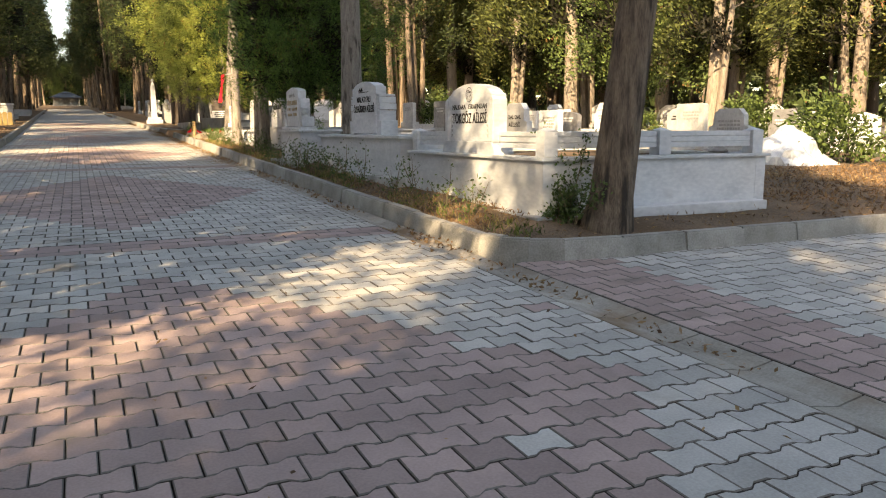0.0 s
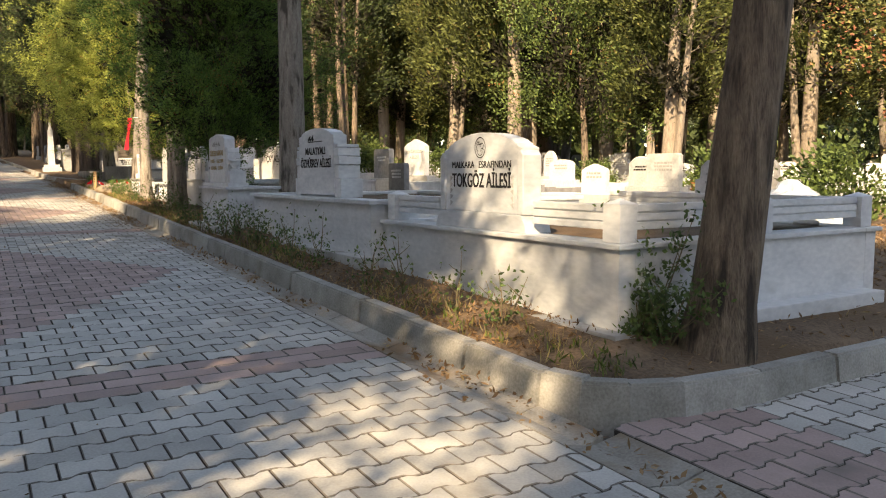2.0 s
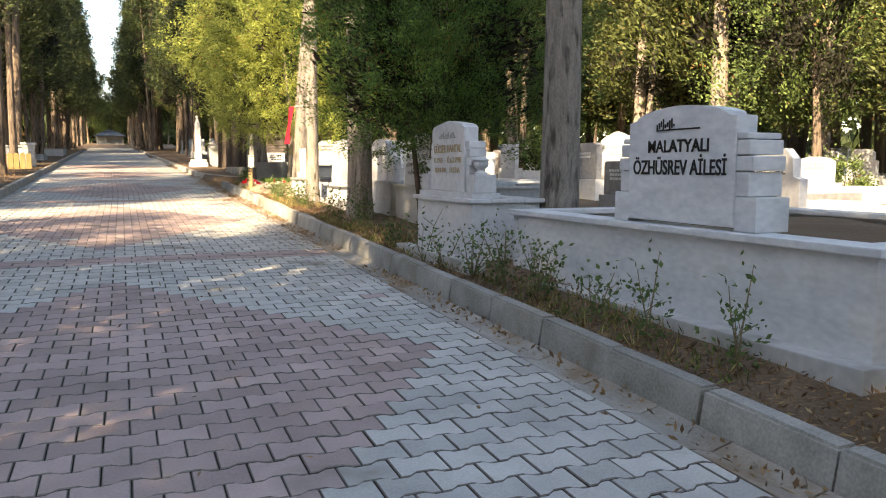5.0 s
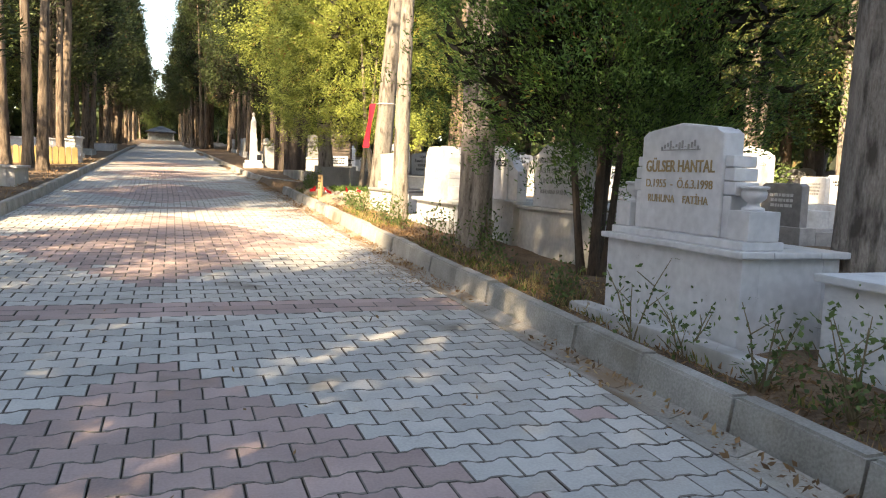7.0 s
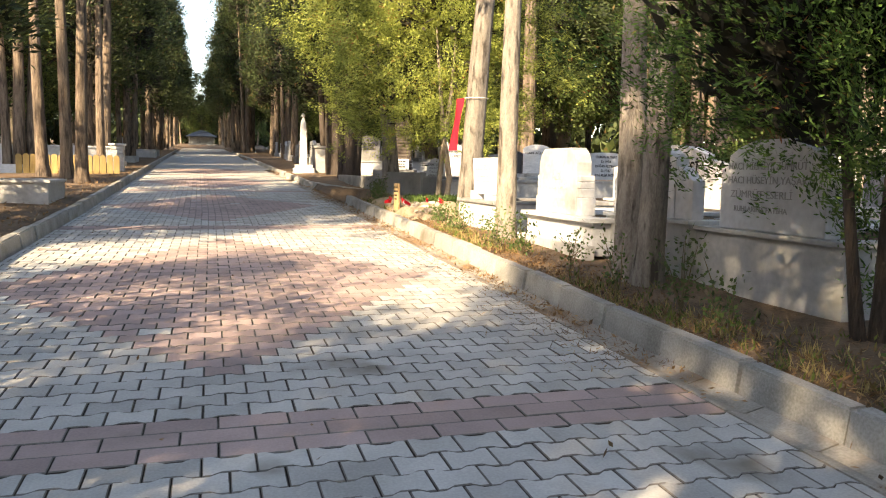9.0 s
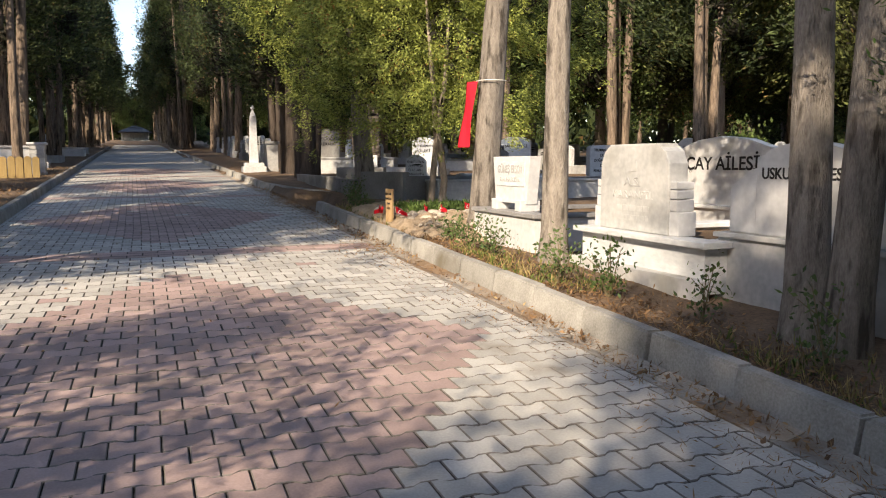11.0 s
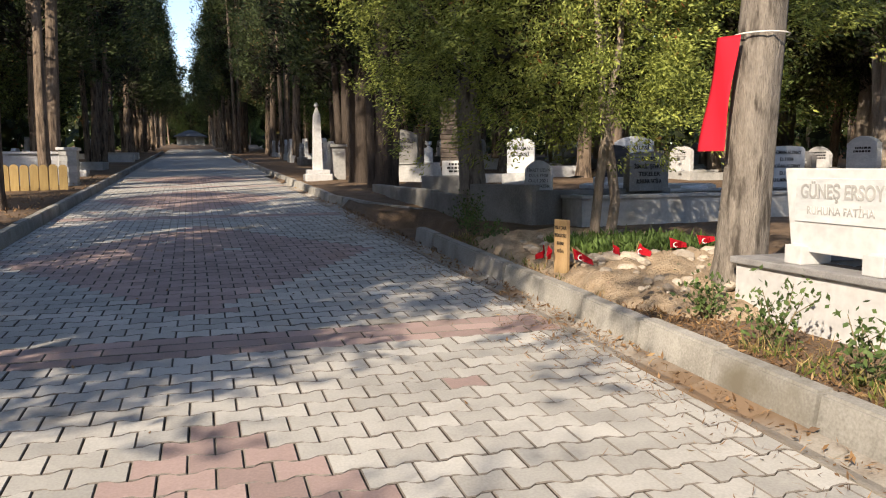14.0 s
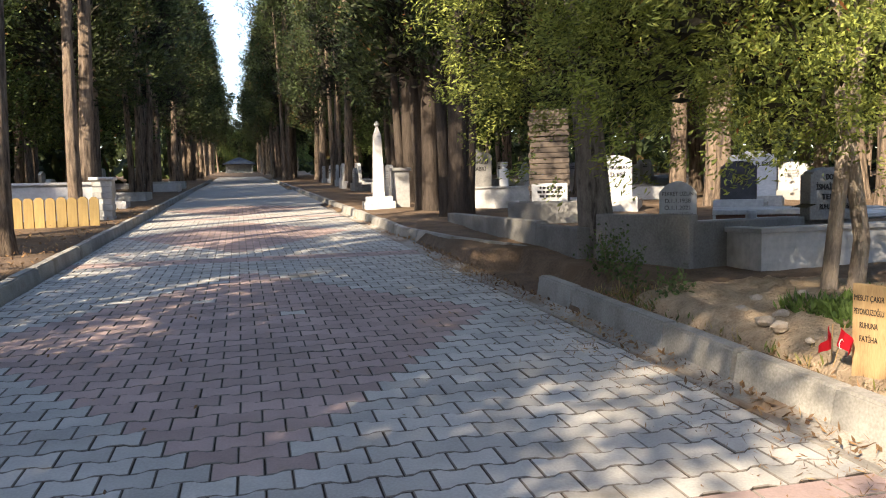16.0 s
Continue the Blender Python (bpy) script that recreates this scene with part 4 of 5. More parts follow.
gr_ = random.Random(21)
placed = []
for x, y, words in [(8.6, 14.6, ("DAL DAL", "AİLESİ")), (11.6, 22.3, ("ERDOĞAN SÖZEN", "AİLESİ")), (15.2, 13.2, None), (17.2, 12.6, None), (18.6, 11.8, ("VEDAT ABACIOĞLU",)), (13.8, 14.8, None), (12.2, 12.0, None), (10.8, 16.6, None), (9.0, 18.6, None), (12.6, 18.4, None), (15.4, 17.0, None), (18.0, 16.0, None)]:
    small_grave(x, y, int(x * 100 + y), gr_.uniform(-4, 4), words, M_MARBLE3 if words else None, 1.35 if words else 1.0)
    placed.append((x, y))
for x0, x1, y0, y1, n in ((7.5, 26, 9, 34, 46), (20, 40, 6, 40, 26), (6.6, 22, 33, 60, 30), (-16, -3.6, 42, 66, 18), (-14, -5.5, 22, 38, 10), (3.9, 6, 46, 70, 12)):
    k = 0
    for _ in range(n * 12):
        x, y = gr_.uniform(x0, x1), gr_.uniform(y0, y1)
        x = round(x / 2.4) * 2.4 + gr_.uniform(-0.3, 0.3)
        if k < n and x > (8.2 if y < 13 else 5.6 if x > 0 and y < 45 else -99) and not (4 < x < 9 and 16 < y < 24.5) and not (3 < x < 9.4 and 25.5 < y < 32.5) and not (9 < x < 16 and y < 11.8) and all(abs(x - a) > 1.5 or abs(y - b) > 1.6 for a, b in placed):
            placed.append((x, y))
            tilt = gr_.uniform(-5, 5)
            if not (4.5 < x < 12 and 25.5 < y < 38):
                small_grave(x, y, int(x * 131 + y * 17), tilt)
            k += 1

e = grave("single_grave", "low weathered marble grave kerb by the road", -2.3, 26.9, gz(26.9) + 0.08, 180)
shell(e, 1.5, 1.8, 0.0, 0.38, M_MARBLE2, wall=0.14, cope=0.05, over=0.04)

# obelisk beside the road
e = empty("obelisk_grave", pose(3.22, 40.2, gz(40.2) + 0.02, 0, 0, -90))
tagged(e, "tall white marble obelisk on a square pedestal", "grave")
part("pedestal", boxm(-0.36, 0.36, -0.06, 0.66, -0.1, 0.3, bev=0.015), M_MARBLE3, e)
part("pedestal_step", boxm(-0.3, 0.3, 0.0, 0.6, 0.302, 0.42, bev=0.012), M_MARBLE3, e)
bm = boxm(-0.13, 0.13, 0.17, 0.43, 0.422, 1.9)
for v in bm.verts:
    if v.co.z > 1.5:
        v.co.x *= 0.72
        v.co.y = 0.3 + (v.co.y - 0.3) * 0.72
t = bm.verts.new((0, 0.3, 2.2))
top = [v for v in bm.verts if 1.85 < v.co.z < 2.0]
top.sort(key=lambda v: math.atan2(v.co.y - 0.3, v.co.x))
for i in range(4):
    bm.faces.new((top[i], top[(i + 1) % 4], t))
part("shaft", bm, M_MARBLE3, e)
part("finial", lathe([(0.03, 0), (0.07, 0.04), (0.05, 0.1), (0.01, 0.14)], 10, pose(0, 0.3, 2.13)), M_MARBLE3, e)
e = empty("marble_column", pose(4.15, 40.6, gz(40.6) + 0.1))
tagged(e, "short white marble pillar with a flat cap", "pillar")
part("shaft", boxm(-0.2, 0.2, -0.2, 0.2, -0.1, 0.95, bev=0.015), M_MARBLE2, e)
part("cap", boxm(-0.25, 0.25, -0.25, 0.25, 0.952, 1.03, bev=0.015), M_MARBLE2, e)

# concrete enclosure past the side path
e = empty("concrete_enclosure", pose(0, 0, 0))
tagged(e, "low cracked concrete wall round an old grave plot", "wall")
part("wall_length", boxm(4.05, 4.22, 30.9, 35.5, gz(31) - 0.1, gz(31) + 0.46, bev=0.015), M_CONC, e)
part("wall_length", boxm(0, 1.15, 0, 0.18, -0.12, 0.56, bev=0.015, m=pose(4.2, 29.42, gz(29) + 0.1, 0, 0, -62)), M_CONC, e)
part("wall_length", boxm(0, 2.6, 0, 0.18, -0.12, 0.5, bev=0.015, m=pose(4.79, 28.44, gz(28.4) + 0.1, 0, 0, 12)), M_CONC, e)
part("wall_length", boxm(4.05, 4.22, 29.6, 30.898, gz(29) - 0.05, gz(29) + 0.5, bev=0.015), M_CONC, e)
e = empty("small_headstone", pose(5.5, 29.86, gz(29.86) + 0.12, -4, 0, -32))
tagged(e, "small round-headed white headstone leaning by a concrete wall", "headstone")
hs = part("slab", prism(arc_top(0.44, -0.1, 0.72, 0.86), 0, 0.1, 0.01), M_MARBLE3, e)
for i, (s, w) in enumerate((("FİKRET UZUN", 0.36), ("D.1.1.1938", 0.3), ("Ö.1.1.2021", 0.3), ("RUHUNA FATİHA", 0.36))):
    text_mesh(s, 0.07, M_BLACK, hs, pose(0, -0.003, 0.68 - i * 0.085), w)
e = empty("marble_post", pose(6.6, 29.95, gz(29.95) + 0.12))
tagged(e, "short round pale marble post", "post")
part("shaft", lathe([(0.07, -0.1), (0.07, 0.42), (0.06, 0.46), (0.0, 0.46)], 14), M_MARBLE2, e)

# long low plot with two lettered stones
e = empty("family_grave", pose(5.32, 28.05, gz(28) + 0.1, 0, 0, 6))
tagged(e, "low grey stone plot with two lettered headstones and grass", "grave")
shell(e, 5.4, 1.9, -0.1, 0.4, M_MARBLE2, wall=0.16, cope=0.05, over=0.03, x0=0.0)
hs = part("headstone", prism(arc_top(0.72, 0.472, 0.98, 1.06, shoulder=0.05), 0.55, 0.7, 0.01), M_CONC, e)
hs.location = (1.55, 0, 0)
for i, (s, w) in enumerate((("DOKTOR", 0.28), ("İSMAİL ŞEVKET", 0.56), ("TEKELER", 0.4), ("RUHUNA FATİHA", 0.46))):
    text_mesh(s, 0.085, M_BLACK, hs, pose(0, 0.547, 0.92 - i * 0.11), w, bold=0.002)
h2 = part("headstone", prism(arc_top(0.86, 0.472, 1.12, 1.17, shoulder=0.04), 0.9, 1.05, 0.01), M_MARBLE3, e)
h2.location = (4.7, 0, 0)
for i, (s, w) in enumerate((("TEOMAN ALTINAY", 0.66), ("D.1934", 0.3), ("DOĞAN ALTINAY", 0.64), ("D.1927", 0.3), ("RUHLARINA FATİHA", 0.66))):
    text_mesh(s, 0.085, M_BLACK, h2, pose(0, 0.897, 1.03 - i * 0.115), w, bold=0.002)

# family stone behind the concrete wall
e = grave("family_grave", "weathered bow-topped family headstone with white side wall", 5.75, 39.4, gz(39.4) + 0.1, 68)
shell(e, 2.8, 2.0, 0.0, 0.5, M_MARBLE2, wall=0.16, cope=0.05, over=0.04, x0=-0.6)
hs = part("headstone", prism(arc_top(0.86, 0.551, 1.3, 1.46), 0.05, 0.2, 0.012), M_CONC, e)
text_mesh("YAZICIOĞLU", 0.13, M_BLACK, hs, pose(0, 0.047, 1.1), 0.7, bold=0.002)
text_mesh("AİLE KABRİ", 0.12, M_BLACK, hs, pose(0, 0.047, 0.94), 0.6, bold=0.002)
part("corner_post", boxm(0.62, 0.84, 0.02, 0.24, 0.551, 0.95, bev=0.01), M_MARBLE, e)
urn(e, 0.73, 0.13, 0.951, 0.16, M_MARBLE)

# tall dark monument of stacked slabs with a white plaque
e = empty("slab_monument", pose(5.72, 34.5, gz(34.5) + 0.1, 0, 0, -22))
tagged(e, "tall dark brown monument of stacked rough stone slabs", "monument")
part("base", boxm(-0.75, 0.5, -0.3, 0.5, -0.1, 0.42, bev=0.02), M_CONC, e)
mr_ = random.Random(6)
for i in range(17):
    a, b = mr_.uniform(-0.02, 0.02), mr_.uniform(-0.02, 0.02)
    part("slab", boxm(-0.36 + a, 0.36 + b, 0.02 + a, 0.38 + b, 0.421 + i * 0.098, 0.421 + i * 0.098 + 0.09, bev=0.012), M_SLATE, e)
pq = part("plaque", prism([(-0.32, 0.0), (0.32, 0.0), (0.32, 0.32), (-0.32, 0.32)], 0.0, 0.05, 0.006), M_MARBLE3, e)
pq.location = (0.0, -0.12, 0.421)
bars(3, 0.46, 0.045, M_BLACK, pq, 0, 0.0, 0.22, 4)

# stones further back in the shade
def lone_stone(x, y, turn, w, h, material, label, words, lettering=M_BLACK, plinth=0.35):
    e = grave("single_grave", label, x, y, gz(y) + 0.1, turn)
    part("plinth", boxm(-w / 2 - 0.12, w / 2 + 0.12, -0.02, 0.32, -0.12, plinth, bev=0.01), M_MARBLE2, e)
    hs = part("headstone", prism(arc_top(w, plinth + 0.001, plinth + h * 0.86, plinth + h, shoulder=0.05), 0.06, 0.2, 0.01), material, e)
    for i, q in enumerate(words):
        text_mesh(q, 0.11, lettering, hs, pose(0, 0.057, plinth + h * 0.66 - i * 0.15), min(w * 0.84, 0.075 * len(q)), bold=0.002)
    for s in (-1, 1):
        part("side_kerb", boxm(s * (w / 2 + 0.04) - 0.06, s * (w / 2 + 0.04) + 0.06, 0.322, 2.0, -0.12, plinth * 0.8, bev=0.01), M_MARBLE2, e)
    part("end_kerb", boxm(-w / 2 - 0.1, w / 2 + 0.1, 2.002, 2.12, -0.12, plinth * 0.8, bev=0.01), M_MARBLE2, e)
    return e


lone_stone(8.1, 36.6, 58, 0.7, 0.9, M_MARBLE, "bluish white marble headstone in deep tree shade", ("KAHRAMAN", "AİLESİ"))
lone_stone(10.6, 35.4, 50, 0.95, 0.95, M_MARBLE, "wide bow-topped marble family headstone in shade", ("HAN AİLESİ",))
lone_stone(9.0, 33.6, 50, 0.62, 0.7, M_DARKST, "black polished headstone in tree shade", (), plinth=0.4)
e = empty("flat_tomb", pose(7.2, 31.6, gz(31.6) + 0.1, 0, 0, -34))
tagged(e, "low reddish brown flat stone tomb", "grave")
part("base", boxm(0, 2.3, 0, 1.2, -0.1, 0.3, bev=0.015), M_REDST, e)
part("top_slab", boxm(-0.05, 2.35, -0.05, 1.25, 0.301, 0.38, bev=0.015), M_MARBLE2, e)
part("end_block", boxm(1.75, 2.2, -0.3, -0.06, -0.1, 0.36, bev=0.02), M_MARBLE, e)

# fresh earth grave by the kerb: mound, plank, flags, flowers
bm = bmesh.new()
bmesh.ops.create_grid(bm, x_segments=50, y_segments=50, size=0.5)
for v in bm.verts:
    a, b = v.co.x * 2, v.co.y * 2
    k = max(0, 1 - (abs(a) ** 5 + abs(b) ** 4)) ** 0.45
    v.co = Vector((4.33 + a * 1.13, 25.1 + b * 2.2, gz(25.1 + b * 2.2) + 0.1 + k * 0.19 + 0.08 * k * noise.noise((a * 4, b * 7, 0)) + 0.04 * k * noise.noise((a * 16, b * 22, 0))))
me = bpy.data.meshes.new("earth_mound")
bm.to_mesh(me)
bm.free()
me.materials.append(M_SAND)
me.polygons.foreach_set("use_smooth", [True] * len(me.polygons))
mound = new("earth_mound", me)
tagged(mound, "fresh mound of pale dry earth over a grave", "grave")
e = empty("wooden_marker", pose(3.28, 24.54, gz(24.54) + 0.14, 0, 0, -78))
tagged(e, "upright raw wooden plank with handwritten lettering", "grave marker")
pl = part("board", boxm(-0.085, 0.085, -0.015, 0.015, -0.15, 0.5, bev=0.003), M_WOOD, e)
for i, (s, w) in enumerate((("MESUT ÇAKIR", 0.15), ("PEYONCUZOĞLU", 0.15), ("RUHUNA", 0.09), ("FATİHA", 0.09))):
    text_mesh(s, 0.04, M_BLACK, pl, pose(0, -0.018, 0.42 - i * 0.065), w, extrude=0.001)
fr = random.Random(8)
for x, y, turn in ((3.24, 24.74, -150), (3.34, 24.42, -28), (3.84, 24.66, -100), (4.0, 24.6, -70), (4.49, 24.77, -50), (4.88, 24.87, -40), (3.2, 24.66, -110)):
    e = empty("paper_flag", pose(x, y, gz(y) + 0.29, fr.uniform(-14, 14), fr.uniform(-22, 22), turn))
    tagged(e, "small red paper flag on a stick stuck in earth", "flag")
    tagged(e, group="paper flags on the mound")
    e.scale = (0.72, 0.72, 0.72)
    bm = bmesh.new()
    tube(bm, [(0, 0, -0.1), (0, 0, 0.2)], [0.004, 0.004], 6)
    part("stick", bm, M_WOOD, e)
    bm = bmesh.new()
    bmesh.ops.create_grid(bm, x_segments=8, y_segments=4, size=0.5)
    dz, ph = fr.uniform(0.0, 0.14), fr.uniform(0, 6)
    for v in bm.verts:
        a, b = v.co.x + 0.5, v.co.y
        v.co = Vector((a * 0.2, 0.025 * math.sin(a * 7 + ph), 0.12 + b * 0.13 * (1 - 0.55 * a) - a * dz))
    bmesh.ops.solidify(bm, geom=bm.faces[:], thickness=0.002)
    fl = part("cloth", bm, M_RED, e)
    bm = bmesh.new()
    for i in range(10):
        a0, a1 = 0.7 + 5 * i / 10, 0.7 + 5 * (i + 1) / 10
        w0, w1 = math.sin((a0 - 0.7) / 5 * math.pi), math.sin((a1 - 0.7) / 5 * math.pi)
        q = [bm.verts.new((0.075 + r * math.cos(a), -0.026, 0.1 - 0.35 * dz + r * math.sin(a))) for r, a in ((0.034, a0), (0.034, a1), (0.034 - 0.012 * w1, a1), (0.034 - 0.012 * w0, a0))]
        bm.faces.new(q)
    part("crescent", bm, M_WHITE, fl)


def stones(name, label, n, cx, cy, sx, sy, lo, hi, z, seed, material=M_STONE):
    r = random.Random(seed)
    for _ in range(n):
        bm = bmesh.new()
        bmesh.ops.create_icosphere(bm, subdivisions=2, radius=1)
        s = r.uniform(lo, hi)
        o = r.uniform(0, 50)
        for v in bm.verts:
            v.co *= 1 + 0.35 * noise.noise(v.co * 1.3 + Vector((o, 0, 0)))
            v.co = Vector((v.co.x * s, v.co.y * s * r.uniform(0.95, 1.05) * 0.8, v.co.z * s * 0.6))
        ob = obj(name, bm, material)
        x, y = cx + r.uniform(-sx, sx), cy + r.uniform(-sy, sy)
        ob.matrix_world = pose(x, y, gz(y) + z + s * 0.15, 0, 0, r.uniform(0, 360))
        tagged(ob, label, "stone", label)


stones("stone", "pale rough stone on the earth mound", 110, 4.1, 24.7, 0.8, 1.5, 0.015, 0.06, 0.27, 5)
stones("stone", "grey and pale stone edging the planted mound", 16, 4.3, 24.62, 0.65, 0.1, 0.06, 0.11, 0.27, 15)

# ---- trees with their own trunks ----
HIGH = dict(k=13, l=0.16, w=0.05, s=0.12)
tree("cypress_tree", "old cypress with a thick furrowed leaning trunk in the bed", "tree", (4.31, 5.70, gz(5.68) + 0.1), [(0, 0, 0.8, -0.28, 8.5, 0.19)], M_BARK, [dict(n=1500, z0=3.6, z1=9, r=1.6, m=M_CYP, **HIGH)], 1)
tree("cypress_tree", "tall straight cypress trunk between two marble graves", "tree", (4.4, 13.02, gz(12.9) + 0.1), [(0, 0, 0.12, 0.1, 11, 0.19)], M_BARKG, [dict(n=1500, z0=4.6, z1=11, r=1.5, m=M_CYP, **HIGH)], 2)
tree("cypress_tree", "cypress with a split double trunk by the sunlit graves", "tree", (3.92, 18.03, gz(18) + 0.1), [(-0.02, 0.1, 0.1, 0.3, 8, 0.125), (0.03, -0.12, 0.0, -0.5, 8, 0.12)], M_BARKG, [dict(n=1300, z0=4.5, z1=10, r=1.5, m=M_CYP, **HIGH)], 3)
tree("cypress_tree", "slim straight grey trunk beside the tapered stone", "tree", (3.95, 21.27, gz(21.25) + 0.1), [(0, 0, 0.1, -0.1, 9, 0.125)], M_BARKG, [dict(n=1200, z0=4.8, z1=10, r=1.3, m=M_CYP, **HIGH)], 4)
tree("cypress_tree", "grey trunk with a red flag tied round it", "tree", (4.17, 23.49, gz(23.5) + 0.1), [(0, 0, 0.5, -0.25, 9, 0.18)], M_BARKG, [dict(n=1300, z0=5.4, z1=10.5, r=1.2, m=M_CYP, **HIGH)], 5)
tree("thuja_tree", "bushy dark green thuja with several dark stems", "tree", (4.15, 15.65, gz(15.7) + 0.1), [(0, 0, 0.1, 0.1, 3.6, 0.05), (0.08, 0.1, 0.3, 0.2, 3.4, 0.045), (-0.06, 0.06, -0.3, 0.3, 3.2, 0.04), (0.02, -0.12, 0.0, -0.4, 3.0, 0.035)], M_DARKBARK,
     [dict(n=5200, z0=1.2, z1=4.6, r=1.3, shape=ovoid, m=M_THUD, k=46, l=0.046, w=0.0135, s=0.05, lump=0.7, fill=0.1), dict(n=160, z0=0.3, z1=1.3, r=0.4, shape=ovoid, m=M_THUD, k=16, l=0.06, w=0.016, s=0.06)], 6)
forked = tree("thuja_tree", "forked thuja with drooping yellow-green sprays", "tree", (4.58, 26.14, gz(26.1) + 0.1), [], M_BARKP,
              [dict(n=4000, z0=1.25, z1=5.0, r=1.5, x=0.1, y=0.3, shape=ovoid, m=M_THUY, k=44, l=0.056, w=0.0165, s=0.055, lump=0.8, fill=0.1, droop=0.7, core=0.1)], 7)
for pts, rad in (([(-0.1, 0.05, -0.15), (-0.085, 0.05, 0.3), (-0.05, 0.03, 0.75), (0.0, 0.02, 1.2), (-0.05, 0.05, 2.0), (-0.15, 0.1, 3.4)], [0.075, 0.055, 0.05, 0.05, 0.04, 0.015]),
                 ([(0.05, -0.04, -0.15), (0.07, -0.03, 0.25), (0.11, -0.03, 0.55), (0.06, -0.01, 0.95), (0.0, 0.0, 1.3), (0.12, -0.05, 2.2), (0.2, 0.0, 3.3)], [0.08, 0.06, 0.055, 0.055, 0.05, 0.035, 0.012])):
    bm = bmesh.new()
    tube(bm, pts, rad, 12, 0.06, random.Random(len(pts)))
    part("trunk", bm, M_BARKP, forked, smooth=True)
tree("thuja_tree", "leaning trunk with knot holes and a yellow-green crown", "tree", (4.45, 29.85, gz(29.8) + 0.1), [(0, 0, -0.35, 0.25, 5.5, 0.2)], M_BARKG, [dict(core=0.14, n=3800, z0=1.75, z1=6.6, r=1.6, shape=ovoid, m=M_THUY, k=30, l=0.07, w=0.021, s=0.065, droop=0.8, lump=0.7, fill=0.12)], 8)
for i, (x, y) in enumerate(((4.6, 36.8), (4.55, 39.0), (4.9, 43.0), (6.2, 52.0))):
    tree("cypress_tree", "dark multi-stemmed cypress shading the road edge", "tree", (x, y, gz(y) + 0.1), [(0, 0, 0.1, 0.2, 11, 0.2), (0.22, 0.1, 0.6, 0.3, 10, 0.15), (-0.2, 0.1, -0.3, 0.4, 10, 0.13)], M_DARKBARK,
         [dict(n=1700, z0=2.6, z1=13, r=1.7, m=M_CYP, k=13, l=0.18, w=0.055, s=0.13, fill=0.3)], 20 + i)

# kinds of tree that stand in numbers
cyp_dark = tree("cypress_tree", "tall dark cypress lining the cemetery road", "tree", (-4.2, 44, gz(44) + 0.1), [(0, 0, 0.1, 0.1, 11, 0.2)], M_BARK, [dict(n=1500, z0=2.6, z1=14, r=1.7, lump=0.6, m=M_CYP, k=14, l=0.18, w=0.055, s=0.13, fill=0.3)], 31)
cyp_pair = tree("cypress_tree", "dark cypress with several bare stems", "tree", (-3.85, 54, gz(54) + 0.1), [(0, 0, 0.2, 0.1, 10, 0.17), (0.3, 0.15, 0.5, 0.1, 10, 0.14), (-0.28, 0.1, -0.3, 0.2, 10, 0.13)], M_BARK, [dict(n=1400, z0=3.3, z1=13.5, r=1.8, lump=0.6, m=M_CYP, k=14, l=0.18, w=0.055, s=0.13, fill=0.3)], 32)
cyp_olive = tree("cypress_tree", "olive-green cypress with a pale trunk among graves", "tree", (25.7, 24.8, gz(24.8) + 0.1), [(0, 0, 0.2, 0.3, 9, 0.24), (0.25, 0.0, 0.9, 0.2, 8, 0.13)], M_BARKP, [dict(n=1900, z0=2.3, z1=11, r=1.9, m=M_CYPL, k=17, l=0.17, w=0.055, s=0.13, lump=0.5, fill=0.3)], 33)
broad = tree("broadleaf_tree", "leafy broad-crowned green tree behind the graves", "tree", (20, 30, gz(30) + 0.1), [(0, 0, 0.4, 0.2, 5, 0.16)], M_BARK, [dict(n=1500, z0=1.9, z1=7.5, r=2.8, shape=ovoid, m=M_BROAD, k=17, l=0.13, w=0.065, s=0.16, lump=0.6, fill=0.2)], 34)
autumn = tree("broadleaf_tree", "leafy tree turning red and brown in autumn", "tree", (24, 12, gz(12) + 0.1), [(0, 0, 0.4, 0.2, 5, 0.16)], M_BARK, [dict(n=1500, z0=1.7, z1=8.5, r=3.0, shape=ovoid, m=M_BROADA, k=17, l=0.13, w=0.065, s=0.16, lump=0.6, fill=0.2)], 35)
bush = tree("shrub", "small leafy green shrub among the graves", "shrub", (13.6, 10.2, gz(10.2) + 0.1), [(0, 0, 0.1, 0.1, 0.8, 0.03), (0.1, 0.05, 0.3, 0.1, 0.8, 0.025)], M_DARKBARK, [dict(n=380, z0=0.1, z1=1.25, r=0.85, shape=ovoid, m=M_BROAD, k=8, l=0.12, w=0.06, s=0.1, fill=0.1)], 36)
tr_ = random.Random(77)
cyp_high = tree("cypress_tree", "bare-trunked cypress with its crown high above the kerb", "tree", (-2.75, 32.6, gz(32.6) + 0.1), [(0, 0, 0.1, 0.3, 10, 0.15)], M_BARK, [dict(n=1000, z0=8.0, z1=14, r=1.35, m=M_CYP, k=13, l=0.18, w=0.055, s=0.13, lump=0.6, fill=0.3)], 37)
